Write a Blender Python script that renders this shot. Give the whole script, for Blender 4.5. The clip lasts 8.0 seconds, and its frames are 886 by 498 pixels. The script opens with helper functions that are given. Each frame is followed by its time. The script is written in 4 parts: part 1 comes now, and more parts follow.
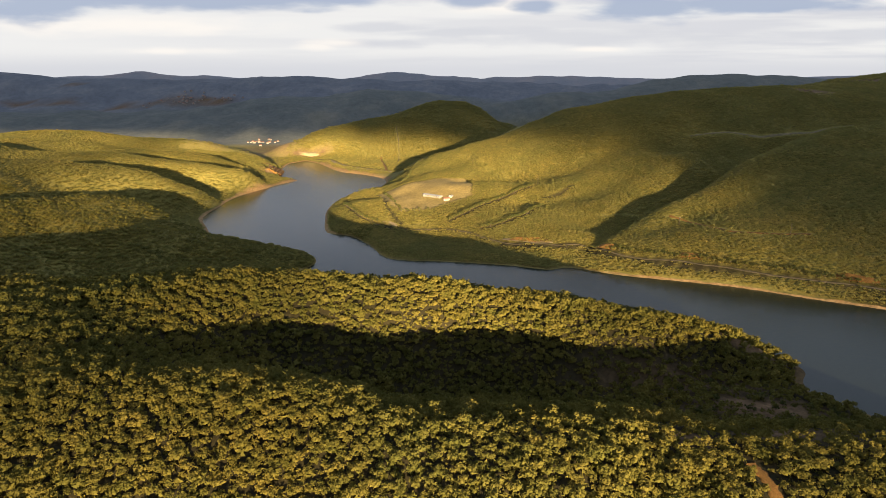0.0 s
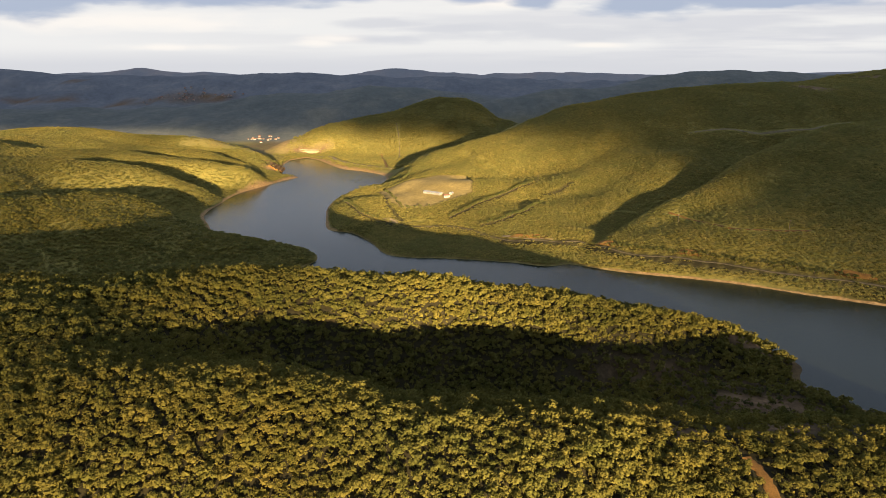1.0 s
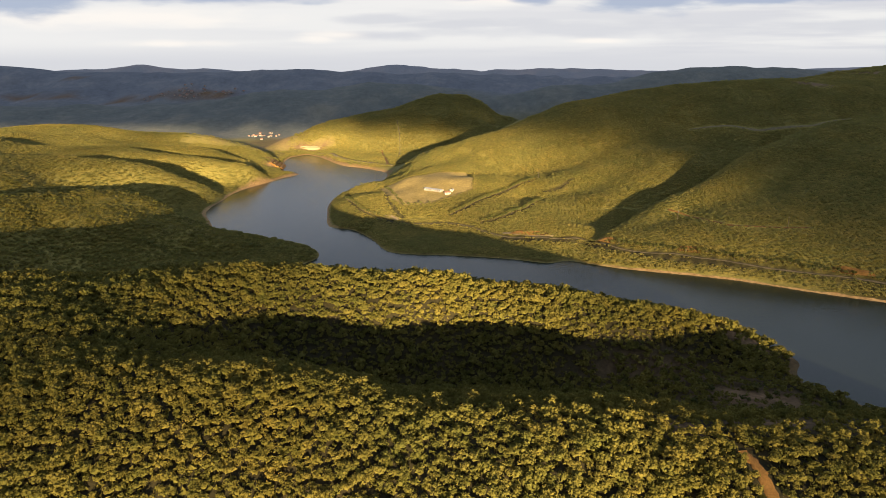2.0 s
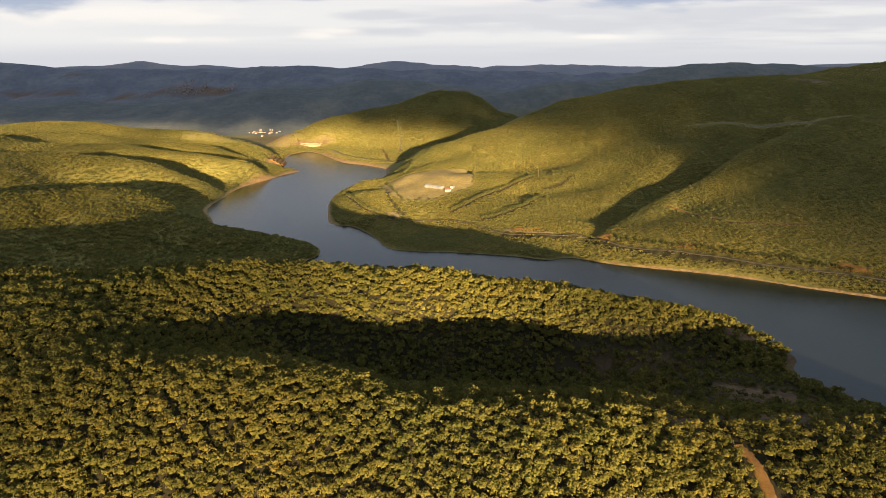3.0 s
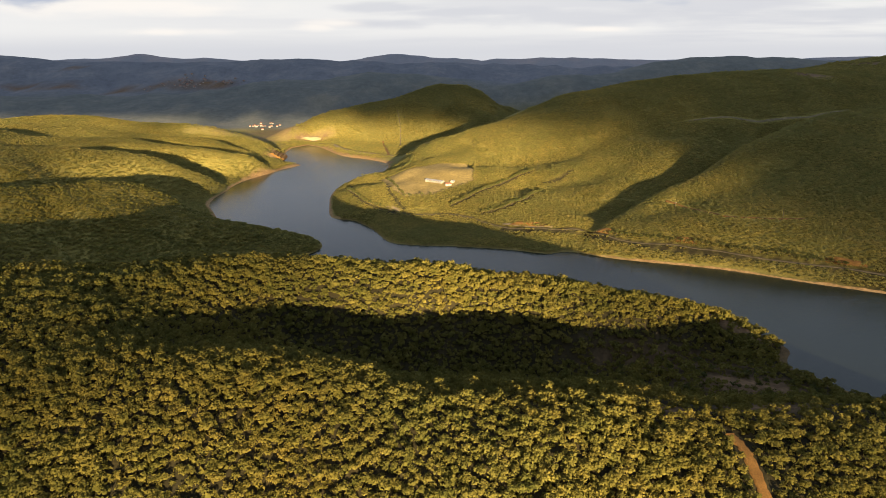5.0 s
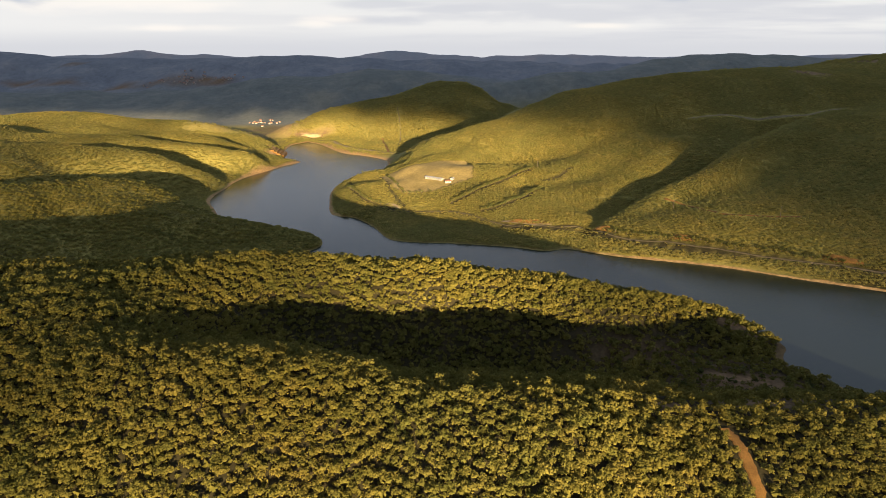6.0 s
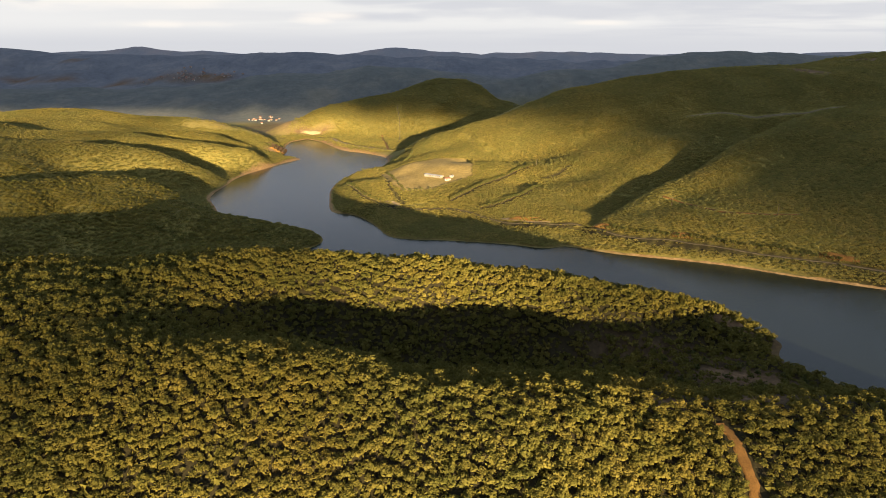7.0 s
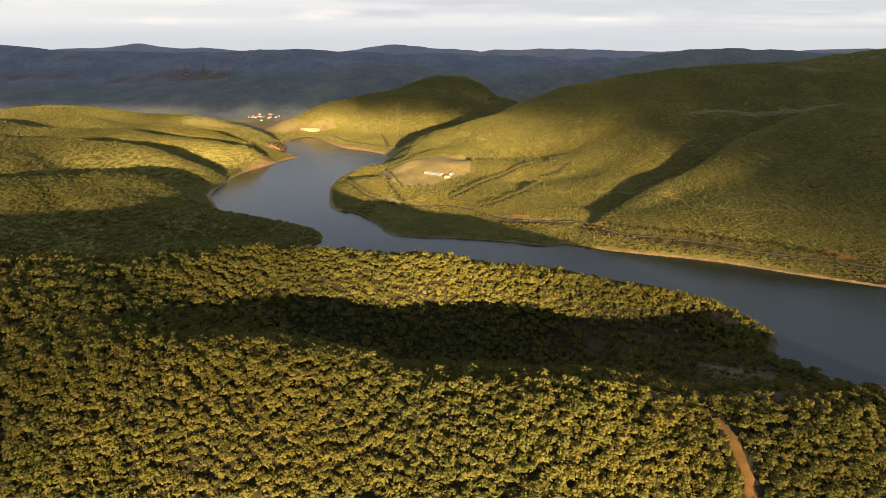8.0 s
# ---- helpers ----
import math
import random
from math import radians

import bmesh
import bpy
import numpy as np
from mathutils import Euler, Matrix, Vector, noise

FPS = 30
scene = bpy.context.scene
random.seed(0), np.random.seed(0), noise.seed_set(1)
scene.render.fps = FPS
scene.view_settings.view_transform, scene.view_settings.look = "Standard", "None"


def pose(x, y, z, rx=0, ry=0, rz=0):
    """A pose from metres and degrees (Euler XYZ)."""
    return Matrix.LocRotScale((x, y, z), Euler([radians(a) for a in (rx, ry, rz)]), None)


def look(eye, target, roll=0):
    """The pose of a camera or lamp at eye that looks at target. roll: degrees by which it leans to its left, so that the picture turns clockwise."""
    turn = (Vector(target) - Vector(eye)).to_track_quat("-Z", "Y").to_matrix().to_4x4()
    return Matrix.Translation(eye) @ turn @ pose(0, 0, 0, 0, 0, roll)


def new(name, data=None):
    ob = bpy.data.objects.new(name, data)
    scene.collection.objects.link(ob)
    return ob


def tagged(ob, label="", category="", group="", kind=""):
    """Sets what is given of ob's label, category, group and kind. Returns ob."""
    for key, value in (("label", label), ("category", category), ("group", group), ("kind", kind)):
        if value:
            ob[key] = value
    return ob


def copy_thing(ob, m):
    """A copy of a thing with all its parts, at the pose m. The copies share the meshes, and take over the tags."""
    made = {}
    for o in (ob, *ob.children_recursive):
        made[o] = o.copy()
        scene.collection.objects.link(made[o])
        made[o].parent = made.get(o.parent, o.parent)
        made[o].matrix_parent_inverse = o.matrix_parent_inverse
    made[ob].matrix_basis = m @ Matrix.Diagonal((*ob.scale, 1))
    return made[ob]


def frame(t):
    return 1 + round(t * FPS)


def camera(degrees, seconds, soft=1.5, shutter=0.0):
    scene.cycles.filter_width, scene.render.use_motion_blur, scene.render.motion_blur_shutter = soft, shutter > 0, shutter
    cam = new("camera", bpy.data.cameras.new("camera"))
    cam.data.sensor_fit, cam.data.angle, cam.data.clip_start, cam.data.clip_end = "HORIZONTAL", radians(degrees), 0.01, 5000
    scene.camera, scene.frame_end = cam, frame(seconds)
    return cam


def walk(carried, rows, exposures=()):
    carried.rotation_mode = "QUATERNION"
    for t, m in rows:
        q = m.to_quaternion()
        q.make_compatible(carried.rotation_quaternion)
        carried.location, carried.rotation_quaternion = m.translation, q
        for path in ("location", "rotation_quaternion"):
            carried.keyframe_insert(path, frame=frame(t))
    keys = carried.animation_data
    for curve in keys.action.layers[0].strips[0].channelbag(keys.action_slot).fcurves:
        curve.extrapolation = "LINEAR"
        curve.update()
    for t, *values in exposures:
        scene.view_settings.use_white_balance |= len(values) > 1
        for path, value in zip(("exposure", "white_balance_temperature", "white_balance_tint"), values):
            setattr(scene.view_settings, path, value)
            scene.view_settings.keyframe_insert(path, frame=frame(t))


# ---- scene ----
cam = camera(72.0, 8.0, soft=0.68)
# seconds, x, y, z, pitch below level, yaw, roll
PATH = [
    (0.0, 0.00, 0.00, 190.00, -14.220, 0.000, 0.000),
    (1.0, -0.25, -4.00, 191.70, -14.566, 0.031, -0.056),
    (3.0, -0.82, -11.99, 194.98, -15.242, 0.112, -0.176),
    (4.5, -1.32, -17.97, 197.35, -15.729, 0.111, -0.168),
    (6.0, -1.87, -23.94, 199.64, -16.183, 0.045, -0.056),
    (7.0, -2.27, -27.92, 201.12, -16.463, -0.032, 0.039),
    (8.0, -2.70, -31.90, 202.57, -16.736, -0.100, 0.057),
]


def shot(x, y, z, pitch, yaw, roll):
    return pose(x, y, z, 0, 0, yaw) @ pose(0, 0, 0, 90 + pitch) @ pose(0, 0, 0, 0, 0, roll)


walk(cam, [(row[0], shot(*row[1:])) for row in PATH], exposures=[(0.0, 2.50), (8.0, 2.50)])

# ---- sky and sun ----
SUN_FROM = Vector((0.16, -0.98, 0.0)).normalized()   # where the evening sun stands, on the plan
SUN_UP = radians(6.5)
sun_data = bpy.data.lights.new("sun", "SUN")
sun_data.energy, sun_data.angle, sun_data.color = 5.0, radians(0.53), (1.0, 0.735, 0.39)
sun = new("sun", sun_data)
to_sun = Vector((SUN_FROM.x * math.cos(SUN_UP), SUN_FROM.y * math.cos(SUN_UP), math.sin(SUN_UP)))
sun.matrix_world = look((-300, -200, 400), Vector((-300, -200, 400)) - to_sun)

world = bpy.data.worlds.new("evening_sky")
scene.world = world
world.use_nodes = True


def link(tree, a, b):
    tree.links.new(a, b)


# clouds of the northern sky: bearing, height, half-width, half-height, as slopes
BLUE_CLOUDS = [(-0.629, 0.131, 0.085, 0.022), (-0.394, 0.142, 0.27, 0.0165), (-0.194, 0.146, 0.15, 0.015), (0.042, 0.1395, 0.045, 0.009),
               (0.140, 0.132, 0.032, 0.009), (0.309, 0.130, 0.084, 0.019), (0.474, 0.136, 0.14, 0.014), (0.10, 0.175, 0.5, 0.018)]
GREY_STREAKS = [(-0.082, 0.0998, 0.09, 0.007), (-0.109, 0.0773, 0.07, 0.006), (0.234, 0.0848, 0.26, 0.011), (0.664, 0.0898, 0.17, 0.009), (0.05, 0.093, 0.14, 0.007)]
BRIGHT_PUFFS = [(-0.436, 0.0656, 0.08, 0.005), (-0.166, 0.0781, 0.046, 0.006), (0.083, 0.134, 0.06, 0.012), (0.244, 0.0681, 0.04, 0.0035),
                (-0.197, 0.0731, 0.03, 0.005), (-0.5, 0.105, 0.2, 0.012)]


def build_sky(tree):
    nodes = tree.nodes
    nodes.clear()
    out = nodes.new("ShaderNodeOutputWorld")
    back = nodes.new("ShaderNodeBackground")
    sky = nodes.new("ShaderNodeTexSky")
    sky.sky_type, sky.sun_disc = "NISHITA", False
    sky.sun_elevation = SUN_UP
    sky.sun_rotation = math.atan2(SUN_FROM.x, SUN_FROM.y)
    sky.dust_density = 2.0
    dim = nodes.new("ShaderNodeMix")
    dim.data_type, dim.blend_type = "RGBA", "MULTIPLY"
    dim.inputs[0].default_value = 1.0
    dim.inputs[7].default_value = (0.06, 0.06, 0.06, 1)
    link(tree, sky.outputs[0], dim.inputs[6])
    # cloud sheet: the direction projected on a level plane
    coord = nodes.new("ShaderNodeTexCoord")
    split = nodes.new("ShaderNodeSeparateXYZ")
    link(tree, coord.outputs["Generated"], split.inputs[0])
    up = nodes.new("ShaderNodeMath")
    up.operation = "ADD"
    up.inputs[1].default_value = 0.10
    high = nodes.new("ShaderNodeMath")
    high.operation = "MAXIMUM"
    high.inputs[1].default_value = 0.0
    link(tree, split.outputs[2], high.inputs[0])
    link(tree, high.outputs[0], up.inputs[0])
    flat = nodes.new("ShaderNodeCombineXYZ")
    for i in (0, 1):
        div = nodes.new("ShaderNodeMath")
        div.operation = "DIVIDE"
        link(tree, split.outputs[i], div.inputs[0])
        link(tree, up.outputs[0], div.inputs[1])
        link(tree, div.outputs[0], flat.inputs[i])

    def clouds(scale, seed, low, top, detail=7.0):
        shift = nodes.new("ShaderNodeMapping")
        shift.inputs["Location"].default_value = (seed, seed * 0.7, 0)
        link(tree, flat.outputs[0], shift.inputs[0])
        tex = nodes.new("ShaderNodeTexNoise")
        tex.inputs["Scale"].default_value = scale
        tex.inputs["Detail"].default_value = detail
        tex.inputs["Roughness"].default_value = 0.55
        link(tree, shift.outputs[0], tex.inputs["Vector"])
        ramp = nodes.new("ShaderNodeMapRange")
        ramp.interpolation_type = "SMOOTHSTEP"
        ramp.inputs[1].default_value, ramp.inputs[2].default_value = low, top
        link(tree, tex.outputs[0], ramp.inputs[0])
        return ramp.outputs[0]

    def over(base, colour, amount):
        mix = nodes.new("ShaderNodeMix")
        mix.data_type = "RGBA"
        link(tree, amount, mix.inputs[0])
        link(tree, base, mix.inputs[6])
        mix.inputs[7].default_value = (*colour, 1)
        return mix.outputs[2]

    c = over(dim.outputs[2], (0.226, 0.231, 0.245), clouds(0.5, 3.1, 0.08, 0.40))
    c = over(c, (0.268, 0.262, 0.254), clouds(1.1, 7.7, 0.48, 0.80, 5.0))

    def calc(op, a, b):
        node = nodes.new("ShaderNodeMath")
        node.operation = op
        for value, socket in ((a, node.inputs[0]), (b, node.inputs[1])):
            if isinstance(value, (int, float)):
                socket.default_value = value
            else:
                link(tree, value, socket)
        return node.outputs[0]

    def rise(value, low, top):
        node = nodes.new("ShaderNodeMapRange")
        node.interpolation_type = "SMOOTHSTEP"
        node.inputs[1].default_value, node.inputs[2].default_value = low, top
        link(tree, value, node.inputs[0])
        return node.outputs[0]

    # unseen sky overhead, darkened as a cloud deck to lower the fill light
    deck = calc("MULTIPLY", rise(split.outputs[2], 0.15, 0.30), calc("ADD", 0.72, calc("MULTIPLY", clouds(0.9, 2.2, 0.35, 0.6, 6.0), 0.28)))
    c = over(c, (0.114, 0.136, 0.182), deck)
    # the northern sky: bearing and height, both as slopes
    ahead = calc("MAXIMUM", split.outputs[1], 0.2)
    side, tall = calc("DIVIDE", split.outputs[0], ahead), calc("DIVIDE", split.outputs[2], ahead)
    north = rise(split.outputs[1], 0.1, 0.5)

    def wisps(across, up, low, top, seed, detail=6.0):
        place = nodes.new("ShaderNodeCombineXYZ")
        link(tree, calc("MULTIPLY", side, across), place.inputs[0])
        link(tree, calc("MULTIPLY", tall, up), place.inputs[1])
        place.inputs[2].default_value = seed
        tex = nodes.new("ShaderNodeTexNoise")
        tex.inputs["Scale"].default_value, tex.inputs["Detail"].default_value = 1.0, detail
        link(tree, place.outputs[0], tex.inputs["Vector"])
        return rise(tex.outputs[0], low, top) if top else tex.outputs[0]

    low_sky = calc("MULTIPLY", north, rise(tall, 0.24, 0.15))
    c = over(c, (0.262, 0.259, 0.254), calc("MULTIPLY", low_sky, 0.9))
    # lavender streaks, thicker to the east and towards the horizon
    streak = calc("MULTIPLY", wisps(2.6, 42.0, 0.42, 0.66, 2.3), calc("ADD", 0.45, calc("MULTIPLY", side, 0.6)))
    c = over(c, (0.190, 0.193, 0.210), calc("MULTIPLY", calc("MINIMUM", calc("MAXIMUM", streak, 0.0), 0.85), low_sky))
    c = over(c, (0.196, 0.199, 0.213), calc("MULTIPLY", calc("MULTIPLY", rise(tall, 0.072, 0.035), 0.85), north))
    ragged = calc("SUBTRACT", wisps(9.0, 42.0, 0, None, 5.1, 8.0), 0.5)

    def bank(x, up, wide, high, edge=0.45):
        """How far a place lies inside one ragged oval of cloud."""
        u, v = calc("DIVIDE", calc("SUBTRACT", side, x), wide), calc("DIVIDE", calc("SUBTRACT", tall, up), high)
        r = calc("SQRT", calc("ADD", calc("MULTIPLY", u, u), calc("MULTIPLY", v, v)), 0.0)
        return rise(calc("ADD", r, calc("MULTIPLY", ragged, 2.4)), 1.0 + edge, 1.0 - edge)

    def group(spots, edge):
        total = None
        for spot in spots:
            total = bank(*spot, edge) if total is None else calc("MAXIMUM", total, bank(*spot, edge))
        return calc("MULTIPLY", total, north)

    c = over(c, (0.197, 0.200, 0.214), calc("MULTIPLY", group(GREY_STREAKS, 0.6), 0.75))
    c = over(c, (0.300, 0.283, 0.264), calc("MULTIPLY", group(BRIGHT_PUFFS, 0.7), 0.8))
    c = over(c, (0.118, 0.140, 0.184), calc("MULTIPLY", group(BLUE_CLOUDS, 0.5), 0.9))
    link(tree, c, back.inputs[0])
    back.inputs[1].default_value = 0.60
    link(tree, back.outputs[0], out.inputs[0])


build_sky(world.node_tree)


# ---- materials ----
def material(name, rough=0.9, spec=0.3):
    mat = bpy.data.materials.new(name)
    mat.use_nodes = True
    tree = mat.node_tree
    shader = tree.nodes["Principled BSDF"]
    shader.inputs["Roughness"].default_value = rough
    shader.inputs["Specular IOR Level"].default_value = spec
    return mat, tree, shader


def place_noise(tree, scale, detail=3.0, rough=0.5):
    geo = tree.nodes.new("ShaderNodeNewGeometry")
    tex = tree.nodes.new("ShaderNodeTexNoise")
    tex.inputs["Scale"].default_value = scale
    tex.inputs["Detail"].default_value = detail
    tex.inputs["Roughness"].default_value = rough
    link(tree, geo.outputs["Position"], tex.inputs["Vector"])
    return tex.outputs[0]


def ramp(tree, fac, stops):
    node = tree.nodes.new("ShaderNodeValToRGB")
    while len(node.color_ramp.elements) < len(stops):
        node.color_ramp.elements.new(0.5)
    for e, (pos, col) in zip(node.color_ramp.elements, stops):
        e.position, e.color = pos, (*col, 1)
    link(tree, fac, node.inputs[0])
    return node.outputs[0]


def blend(tree, fac, a, b, mode="MIX"):
    node = tree.nodes.new("ShaderNodeMix")
    node.data_type, node.blend_type = "RGBA", mode
    for value, socket in ((fac, node.inputs[0]), (a, node.inputs[6]), (b, node.inputs[7])):
        if isinstance(value, tuple):
            socket.default_value = (*value, 1)
        elif isinstance(value, (int, float)):
            socket.default_value = value
        else:
            link(tree, value, socket)
    return node.outputs[2]


def bump(tree, shader, height, strength, distance):
    node = tree.nodes.new("ShaderNodeBump")
    node.inputs["Strength"].default_value = strength
    node.inputs["Distance"].default_value = distance
    link(tree, height, node.inputs["Height"])
    link(tree, node.outputs[0], shader.inputs["Normal"])


def speckled(name, dark, light, scale, fine, rough=0.9, relief=0.3, deep=0.1):
    """A surface with two scales of colour variation and fine relief."""
    mat, tree, shader = material(name, rough)
    big = ramp(tree, place_noise(tree, scale), [(0.3, dark), (0.7, light)])
    small = ramp(tree, place_noise(tree, fine, 4.0, 0.65), [(0.25, (0.6, 0.6, 0.6)), (0.75, (1.3, 1.3, 1.3))])
    link(tree, blend(tree, 1.0, big, small, "MULTIPLY"), shader.inputs["Base Color"])
    bump(tree, shader, place_noise(tree, fine, 4.0, 0.65), relief, deep)
    return mat


def leaf_material(name, stops, through_light=0.25, clumps=0.0, vary=0.3):
    """Leaves: stand-wide tone, tree-wide tone, leaf-to-leaf tone, and a little light let through."""
    mat, tree, shader = material(name, 0.8, 0.1)
    tone = ramp(tree, place_noise(tree, 0.11, 2.0), stops)
    wide = ramp(tree, place_noise(tree, 0.012, 2.0), [(0.3, (0.85, 0.9, 0.95)), (0.7, (1.12, 1.05, 1.0))])
    geo = tree.nodes.new("ShaderNodeNewGeometry")
    leaf = ramp(tree, geo.outputs["Random Per Island"], [(0.0, (1 - vary, 1 - 0.93 * vary, 1 - 0.83 * vary)), (1.0, (1 + vary, 1 + 0.93 * vary, 1 + 0.67 * vary))])
    col = blend(tree, 1.0, blend(tree, 1.0, tone, wide, "MULTIPLY"), leaf, "MULTIPLY")
    link(tree, col, shader.inputs["Base Color"])
    if clumps:
        bump(tree, shader, place_noise(tree, 0.9, 3.0, 0.6), clumps, 1.2)
    trans = tree.nodes.new("ShaderNodeBsdfTranslucent")
    link(tree, col, trans.inputs[0])
    mix = tree.nodes.new("ShaderNodeMixShader")
    mix.inputs[0].default_value = through_light
    link(tree, shader.outputs[0], mix.inputs[1])
    link(tree, trans.outputs[0], mix.inputs[2])
    link(tree, mix.outputs[0], tree.nodes["Material Output"].inputs[0])
    return mat


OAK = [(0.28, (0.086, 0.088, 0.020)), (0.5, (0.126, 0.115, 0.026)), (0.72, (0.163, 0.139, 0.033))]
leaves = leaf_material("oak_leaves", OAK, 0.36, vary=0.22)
# The same oak for far slopes: extra sunlight and haze put into the colour.
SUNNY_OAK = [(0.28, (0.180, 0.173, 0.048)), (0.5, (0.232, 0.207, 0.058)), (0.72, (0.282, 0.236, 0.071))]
canopy = leaf_material("sunlit_oak_canopy", SUNNY_OAK, 0.5, clumps=0.35, vary=0.11)
bark = speckled("grey_oak_bark", (0.06, 0.045, 0.035), (0.13, 0.105, 0.085), 0.8, 9.0)


# ---- the lie of the land ----
# banks of the winding reservoir, walked from its wide lower reach up to its head and back
RIGHT_BANK = [(2600, -200), (1200, 200), (700, 370), (403, 525), (297, 593), (193, 633), (145, 664), (117, 655),
              (75, 673), (11, 688), (-43, 695), (-71, 711), (-95, 768), (-128, 823), (-165, 844), (-183, 933),
              (-196, 1019), (-191, 1110), (-155, 1148), (-133, 1255), (-133, 1402), (-200, 1494), (-264, 1551),
              (-351, 1734), (-407, 1810)]
LEFT_BANK = [(-435, 1734), (-428, 1640), (-412, 1560), (-398, 1500), (-392, 1452), (-366, 1416), (-331, 1388), (-354, 1325), (-376, 1240), (-393, 1165), (-394, 1074), (-382, 955),
             (-350, 883), (-304, 799), (-235, 768), (-165, 722), (-148, 680), (-160, 640), (-130, 580), (0, 545),
             (90, 518), (180, 480), (238, 445), (257, 402), (246, 382), (242, 362), (260, 338), (286, 300), (430, 150),
             (700, -150), (1600, -500), (2600, -800)]


def smooth_line(points, steps):
    """A Catmull-Rom curve through the points."""
    p = np.array(points, float)
    p = np.vstack([2 * p[0] - p[1], p, 2 * p[-1] - p[-2]])
    out = []
    for i in range(1, len(p) - 2):
        a, b, c, d = p[i - 1:i + 3]
        for k in range(steps):
            t = k / steps
            out.append(0.5 * (2 * b + (c - a) * t + (2 * a - 5 * b + 4 * c - d) * t * t + (3 * b - a - 3 * c + d) * t ** 3))
    out.append(p[-2])
    return np.array(out)


SHORE = np.vstack([smooth_line(RIGHT_BANK, 3), smooth_line(LEFT_BANK, 3)])


def line_distance(x, y, line):
    """Distance of many places from a polyline, and how far along it (in points) the nearest spot lies."""
    best = np.full(x.shape, 1e18)
    along = np.zeros(x.shape)
    for i in range(len(line) - 1):
        ax, ay = line[i][0], line[i][1]
        dx, dy = line[i + 1][0] - ax, line[i + 1][1] - ay
        t = np.clip(((x - ax) * dx + (y - ay) * dy) / (dx * dx + dy * dy + 1e-9), 0, 1)
        d = (x - ax - t * dx) ** 2 + (y - ay - t * dy) ** 2
        near = d < best
        best[near] = d[near]
        along[near] = i + t[near]
    return np.sqrt(best), along


def shore_distance(x, y):
    """Metres from the waterline: positive on land, negative on water."""
    loop = np.vstack([SHORE, SHORE[:1]])
    d, _ = line_distance(x, y, loop)
    inside = np.zeros(x.shape, bool)
    for (ax, ay), (bx, by) in zip(loop[:-1], loop[1:]):
        cross = (ay > y) != (by > y)
        inside ^= cross & (x < (bx - ax) * (y - ay) / (by - ay + 1e-12) + ax)
    return np.where(inside, -d, d)


def lattice(ix, iy, seed):
    h = (ix.astype(np.int64) * 374761393 + iy.astype(np.int64) * 668265263 + seed * 974634777) & 0xFFFFFFFF
    h = ((h ^ (h >> 13)) * 1274126177) & 0xFFFFFFFF
    return ((h ^ (h >> 16)) & 0xFFFF) / 65535.0


def value_noise(x, y, size, seed):
    """Smooth noise from -1 to 1 with bumps of that size in metres."""
    u, v = x / size, y / size
    iu, iv = np.floor(u), np.floor(v)
    fu, fv = u - iu, v - iv
    fu, fv = fu * fu * (3 - 2 * fu), fv * fv * (3 - 2 * fv)
    a = lattice(iu, iv, seed) * (1 - fu) + lattice(iu + 1, iv, seed) * fu
    b = lattice(iu, iv + 1, seed) * (1 - fu) + lattice(iu + 1, iv + 1, seed) * fu
    return (a * (1 - fv) + b * fv) * 2 - 1


